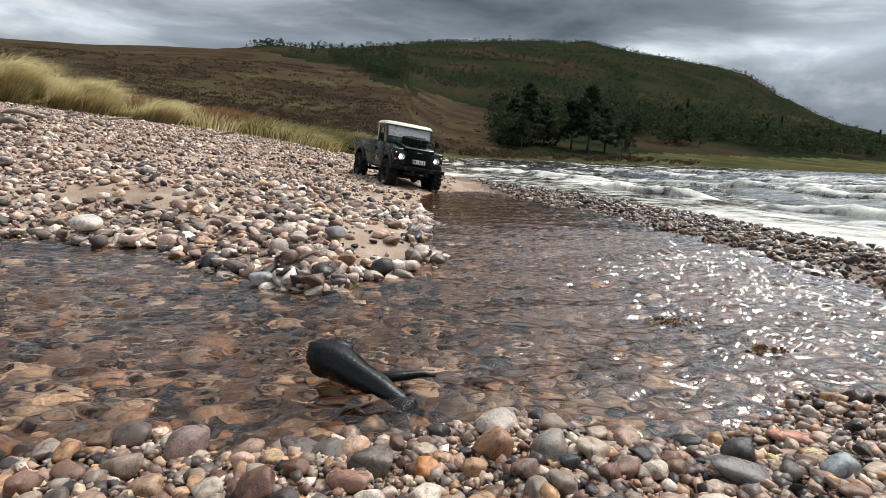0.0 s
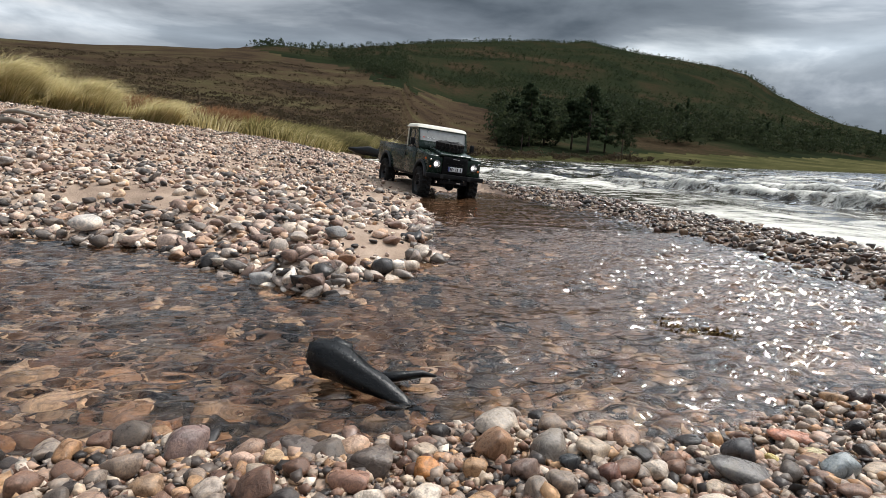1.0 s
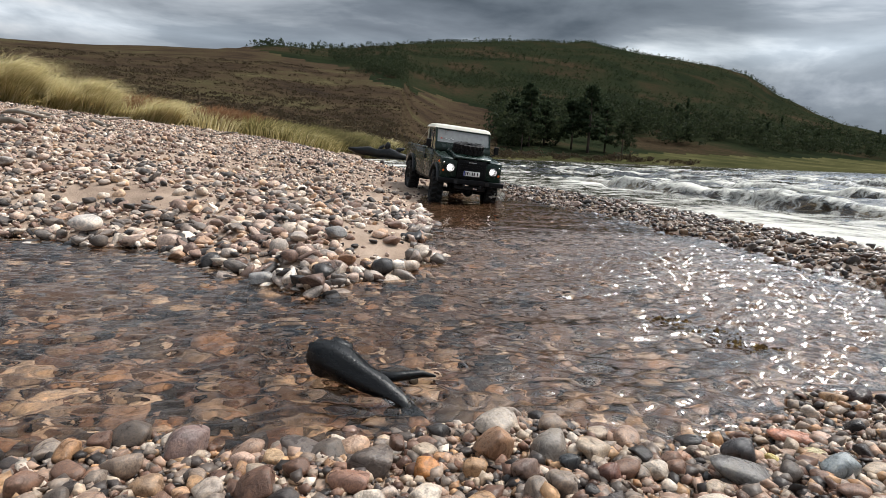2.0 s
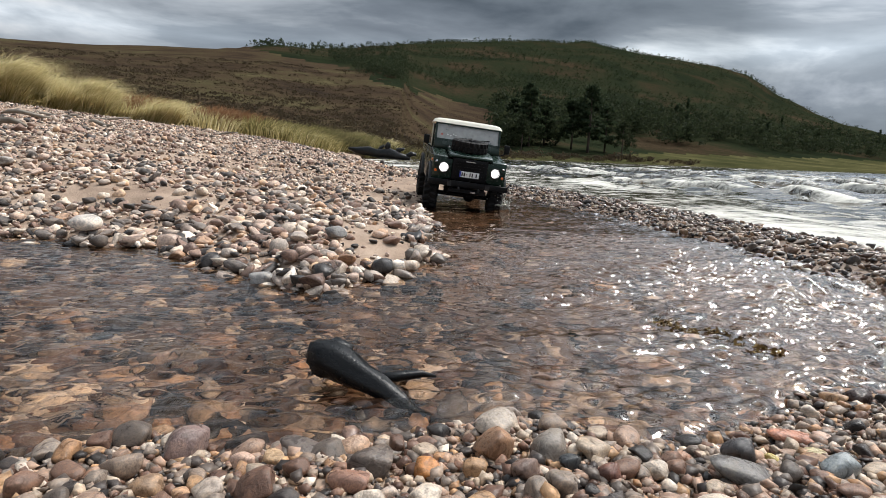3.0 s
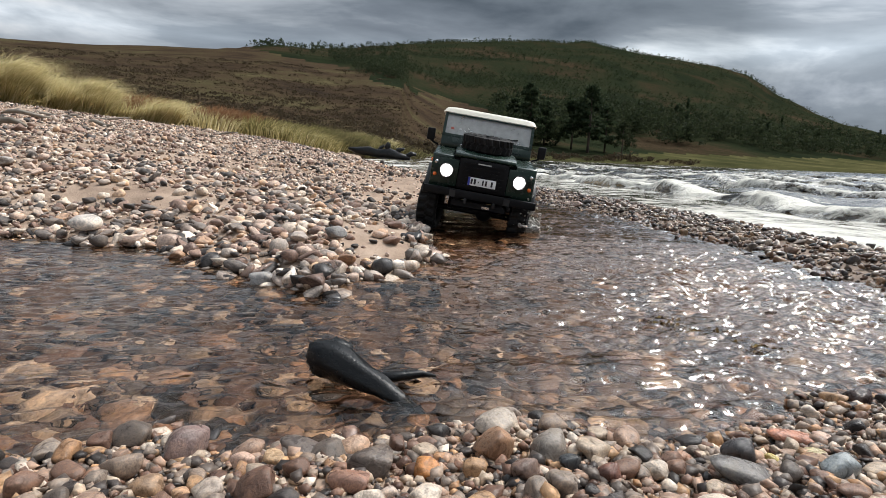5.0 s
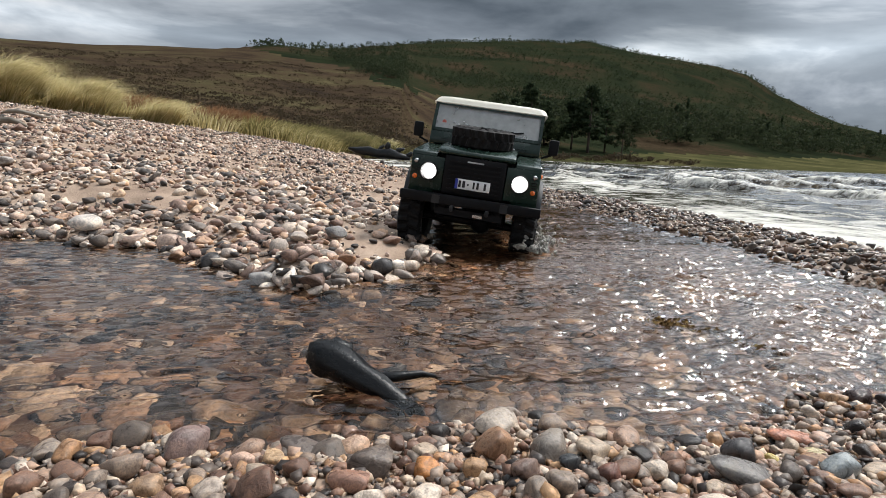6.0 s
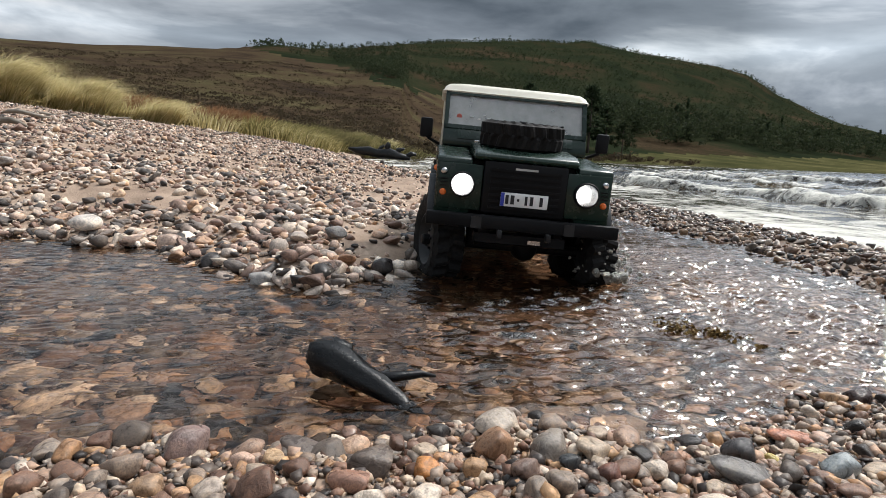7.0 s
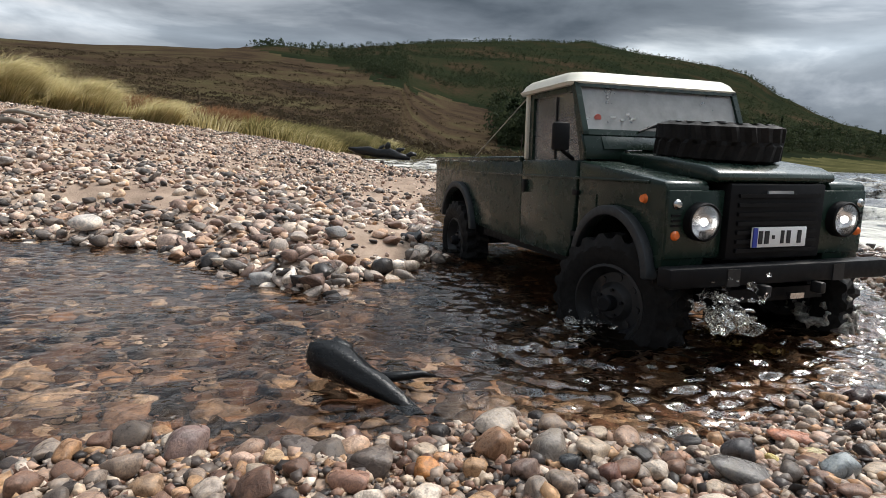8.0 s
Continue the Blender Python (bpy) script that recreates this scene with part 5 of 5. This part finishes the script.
    roof = part("roof", bm, M_CREAM, t, "cream hard roof with rounded edges", angle=50)
    part("headlining", box(0.130, 0.198, -0.070, 0.070, 0.1860, 0.1878), M_LINING, roof)
    # cab inside
    part("dashboard", box(0.1900, 0.2150, -0.070, 0.070, 0.120, 0.1480), M_BLACK, t, bevel=0.004)
    sw = turned([(0.0140, -0.0012), (0.0155, 0), (0.0140, 0.0012), (0.0125, 0), (0.0140, -0.0012)], 28, m=Matrix.Translation((0.180, 0.035, 0.146)) @ Matrix.Rotation(radians(-65), 4, "Z") @ Matrix.Rotation(radians(0), 4, "X"))
    rod((0.178, 0.035, 0.146), (0.195, 0.035, 0.138), 0.002, sw)
    part("steering_wheel", sw, M_BLACK, t)
    part("cab_floor", box(0.129, 0.220, -0.072, 0.072, 0.066, 0.070), M_BLACK, t)
    # bumper with its plate and recovery gear
    bum = part("front_bumper", box(0.3185, 0.3300, -0.0840, 0.0840, 0.0625, 0.0740), M_BLACK, t, "black steel front bumper", 0.0016)
    for y in (-0.0405, 0.0405):
        part("jacking_slot", box(0.3298, 0.3306, y - 0.0045, y + 0.0045, 0.0625, 0.0725), M_RIM, bum)
    for y in (-0.020, 0.022):
        part("recovery_eye", box(0.3290, 0.3365, y - 0.0022, y + 0.0022, 0.0560, 0.0630), M_RIM, bum, bevel=0.0012)
    part("steering_guard", prism([(0.300, 0.046), (0.322, 0.050), (0.322, 0.058), (0.300, 0.058)], -0.040, 0.040), M_BLACK, bum)
    part("underrun_tab", box(0.3255, 0.3285, 0.006, 0.017, 0.0520, 0.0555), M_CHROME, bum, "bright scuffed metal tab")
    plate = part("number_plate", box(0.3206, 0.3222, -0.0208, 0.0208, 0.0830, 0.0950), M_WHITE, t, "white plate with a blue band", 0.0004)
    part("blue_band", box(0.3220, 0.3226, -0.0208, -0.0176, 0.0832, 0.0948), M_BLUE, plate)
    for y, w in ((-0.0166, 0.0028), (-0.0120, 0.0032), (-0.0062, 0.0018), (0.0005, 0.0022), (0.0050, 0.0028), (0.0135, 0.0028)):
        part("dark_bar", box(0.3220, 0.3227, y, y + w, 0.0852 if w > 0.002 else 0.0880, 0.0930 if w > 0.002 else 0.0902), M_INK, plate)
    # chassis and axles
    ch = bmesh.new()
    for s in (-1, 1):
        box(-0.122, 0.312, s * 0.026, s * 0.036, 0.0520, 0.0640, ch)
    for x in (-0.11, 0.03, 0.15, 0.23):
        box(x, x + 0.008, -0.03, 0.03, 0.054, 0.062, ch)
    part("chassis", ch, M_BLACK, t)
    part("gearbox", box(0.12, 0.20, -0.020, 0.020, 0.046, 0.070), M_BLACK, t, bevel=0.004)
    part("rear_bumper", box(-0.1350, -0.1280, -0.070, 0.070, 0.064, 0.074), M_BLACK, t, bevel=0.0012)
    for x in (AXLE_R, AXLE_F):
        ax = rod((x, -0.066, HUB_Z), (x, 0.066, HUB_Z), 0.0050)
        bmesh.ops.create_uvsphere(ax, u_segments=16, v_segments=10, radius=0.0135, matrix=Matrix.Translation((x, 0.014, HUB_Z)))
        for s in (-1, 1):
            rod((x + 0.010, s * 0.040, HUB_Z), (x + 0.002, s * 0.042, 0.098), 0.0042, ax)
        part("axle", ax, M_BLACK, t)
    for x in (AXLE_R, AXLE_F):
        for s in (-1, 1):
            wheel = new("wheel")
            wheel.parent = t
            wheel.location = (x, s * TRACK, HUB_Z)
            build_tyre(wheel)
            build_rim(wheel, s)
            WHEELS.append((wheel, x, s))
    spare = new("spare_wheel")
    spare.parent = t
    spare.matrix_local = pose(0.2660, 0.0, 0.1470, 0, 5, 0) @ pose(0, 0, 0, -90, 0, 0) @ Matrix.Diagonal((0.86, 0.82, 0.86, 1))
    tagged(spare, "knobbly spare wheel lying flat on the bonnet")
    build_tyre(spare)
    build_rim(spare, -1)
    return t


truck = build_truck()


# ---- splashes thrown up by the front wheels ----
M_SPRAY = water_material("spray", (0.94, 0.93, 0.90), 260.0, 0.5, 0.02, 0.30, 240.0)


def build_splash(seed, n, wide, high, froth, label):
    """Glassy lumps and drops of thrown water, joined by thin tongues."""
    r = np.random.default_rng(seed)
    v, f = ico(3)
    vs, fs, base = [], [], 0
    for i in range(n):
        big = i < n // 5
        sz = r.uniform(0.0022, 0.0045) if big else r.uniform(0.0004, 0.0016)
        c = np.array([r.normal(0, wide), r.normal(0, wide), abs(r.normal(0, high)) * (0.7 if big else 1.3)])
        w = v * sz * np.array([r.uniform(0.6, 1.6), r.uniform(0.6, 1.6), r.uniform(0.5, 1.5)])
        for _ in range(4):
            d = r.normal(size=3)
            w = w * (1 + 0.20 * np.sin(v @ d * 2.4 + r.uniform(0, 6)))[:, None]
        vs.append(w + c), fs.append(f + base)
        base += len(v)
    for i in range(n // 5):
        a, reach, up = r.uniform(0, 6.283), wide * r.uniform(0.5, 1.5), high * r.uniform(0.8, 2.2)
        x0, y0 = r.normal(0, wide * 0.6), r.normal(0, wide * 0.6)
        line = [(x0 + reach * u * math.cos(a), y0 + reach * u * math.sin(a), up * (1.6 * u - 1.1 * u * u) - 0.003) for u in np.linspace(0, 1, 8)]
        k = r.uniform(0.0007, 0.0019)
        tv, tq, tt = tube(line, [k * 2.2, k * 1.5, k, k * 0.7, k * 0.8, k * 1.3, k * 1.2, k * 0.3], 8, seed + i, 0.2)
        vs.append(tv), fs.append(np.concatenate([tq[:, [0, 1, 2]], tq[:, [0, 2, 3]], tt]) + base)
        base += len(tv)
    me = mesh_from("splash", np.concatenate(vs), tris=np.concatenate(fs))
    at = me.attributes.new("foam", "FLOAT", "POINT")
    at.data.foreach_set("value", np.full(len(me.vertices), froth, np.float32))
    return put("splash", me, M_SPRAY, label, "splash", "splashes at the wheels", "stuff")


SPLASHES = [(build_splash(201, 150, 0.012, 0.014, 0.85, "white water thrown up beside the front wheel"), 0.296, 0.086),
            (build_splash(202, 60, 0.009, 0.008, 0.12, "clear glassy water thrown up before the bumper"), 0.338, -0.050),
            (build_splash(203, 60, 0.016, 0.006, 0.35, "low splash of water behind the front wheel"), 0.235, 0.095),
            (build_splash(204, 40, 0.012, 0.004, 0.10, "low splash of water beside the wheel"), 0.262, -0.092)]


# ---- what moves ----
# seconds, place of the truck's own origin, then roll, pitch and heading in degrees
DRIVE = [(0.0, -0.2223, 1.9328, 0.0165, -6.6, 2.8, -66.0), (0.5, -0.1775, 1.8480, 0.0105, -5.2, 3.0, -64.2), (1.0, -0.1149, 1.7960, 0.0048, -5.0, 3.2, -66.0), (1.5, -0.0553, 1.7600, 0.0005, -4.6, 3.6, -69.8),
         (2.0, -0.0290, 1.6760, 0.0005, -4.9, 3.4, -75.0), (2.5, -0.0090, 1.5830, 0.0008, -5.4, 3.1, -80.2), (3.0, 0.0086, 1.4903, 0.0006, -5.8, 2.8, -84.5), (3.5, 0.0255, 1.3970, -0.0070, -6.4, 1.6, -88.2),
         (4.0, 0.0339, 1.3163, -0.0103, -7.6, 0.8, -88.5), (4.5, 0.0417, 1.2310, -0.0136, -8.6, 0.5, -88.8), (5.0, 0.0500, 1.1450, -0.0138, -8.0, 0.2, -91.6), (5.5, 0.0580, 1.0610, -0.0138, -7.1, -0.1, -95.2), (6.0, 0.0625, 0.9783, -0.0142, -6.2, -0.5, -97.2),
         (6.5, 0.0559, 0.8892, -0.0187, -4.5, -1.6, -95.0), (7.0, 0.0565, 0.8038, -0.0168, -3.3, -0.4, -88.7), (7.5, 0.0664, 0.7203, -0.0181, -3.0, 0.0, -79.2), (8.0, 0.1032, 0.6350, -0.0246, 0.9, -1.0, -71.9)]


def along(t):
    """The truck's pose at t, between the rows above."""
    ts = [row[0] for row in DRIVE]
    return pose(*[float(np.interp(t, ts, [row[k] for row in DRIVE])) for k in range(1, 7)])


def motions():
    walk(truck, [(t, pose(x, y, z, a, b, c)) for t, x, y, z, a, b, c in DRIVE])
    # wheels roll as far as the truck goes, and the front pair steers
    times = [round(0.2 * k, 1) for k in range(41)]
    gone, turns = 0.0, [0.0]
    for t0, t1 in zip(times, times[1:]):
        p, q = along(t0), along(t1)
        gone += (q.translation - p.translation).dot(p.col[0].to_3d())
        turns.append(math.degrees(gone / WHEEL_R))
    for wheel, x, s in WHEELS:
        rows = []
        for t, a in zip(times, turns):
            steer = float(np.interp(t, (0, 1, 2, 4.5, 5.2, 6.2, 6.8, 8), (4, -4, -10, -3, -9, -2, 14, 20))) if x > 0.1 else 0.0
            rows.append((t, pose(x, s * TRACK, HUB_Z, 0, 0, steer) @ pose(0, 0, 0, 0, a, 0)))
        walk(wheel, rows)
    for i, (ob, dx, dy) in enumerate(SPLASHES):
        rows = []
        for t in times[::2]:
            p = along(t) @ Vector((dx, dy, 0.02))
            dip = 0.05 * (1 - min(1.0, max(0.0, (t - (1.0, 7.2, 3.0, 6.2)[i]) / 0.6)))
            rows.append((t, pose(p.x, p.y, (0.004, 0.024, 0.001, -0.002)[i] + 0.004 * math.sin(7 * t + i) - dip, 0, 0, 40 * math.sin(3 * t))))
        walk(ob, rows)
    walk(pool_water, [(0.0, pose(0, 0, 0)), (8.0, pose(DRIFT[0], DRIFT[1], 0))])
    for i, (ob, x0, y0, turn) in enumerate(WAVES):
        rows = []
        for k in range(17):
            t = 0.5 * k
            x = x0 - 0.30 * t
            y = y0 - 0.03 * t
            edge = float(np.interp(y, SHORE_Y, SHORE_X)) + 0.34
            sink = max(0.0, edge + 0.25 - x)
            rows.append((t, pose(max(x, edge), y, 0.004 * math.sin(t + i) - 0.22 * min(0.45, sink), 0, 0, turn)))
        walk(ob, rows)


motions()
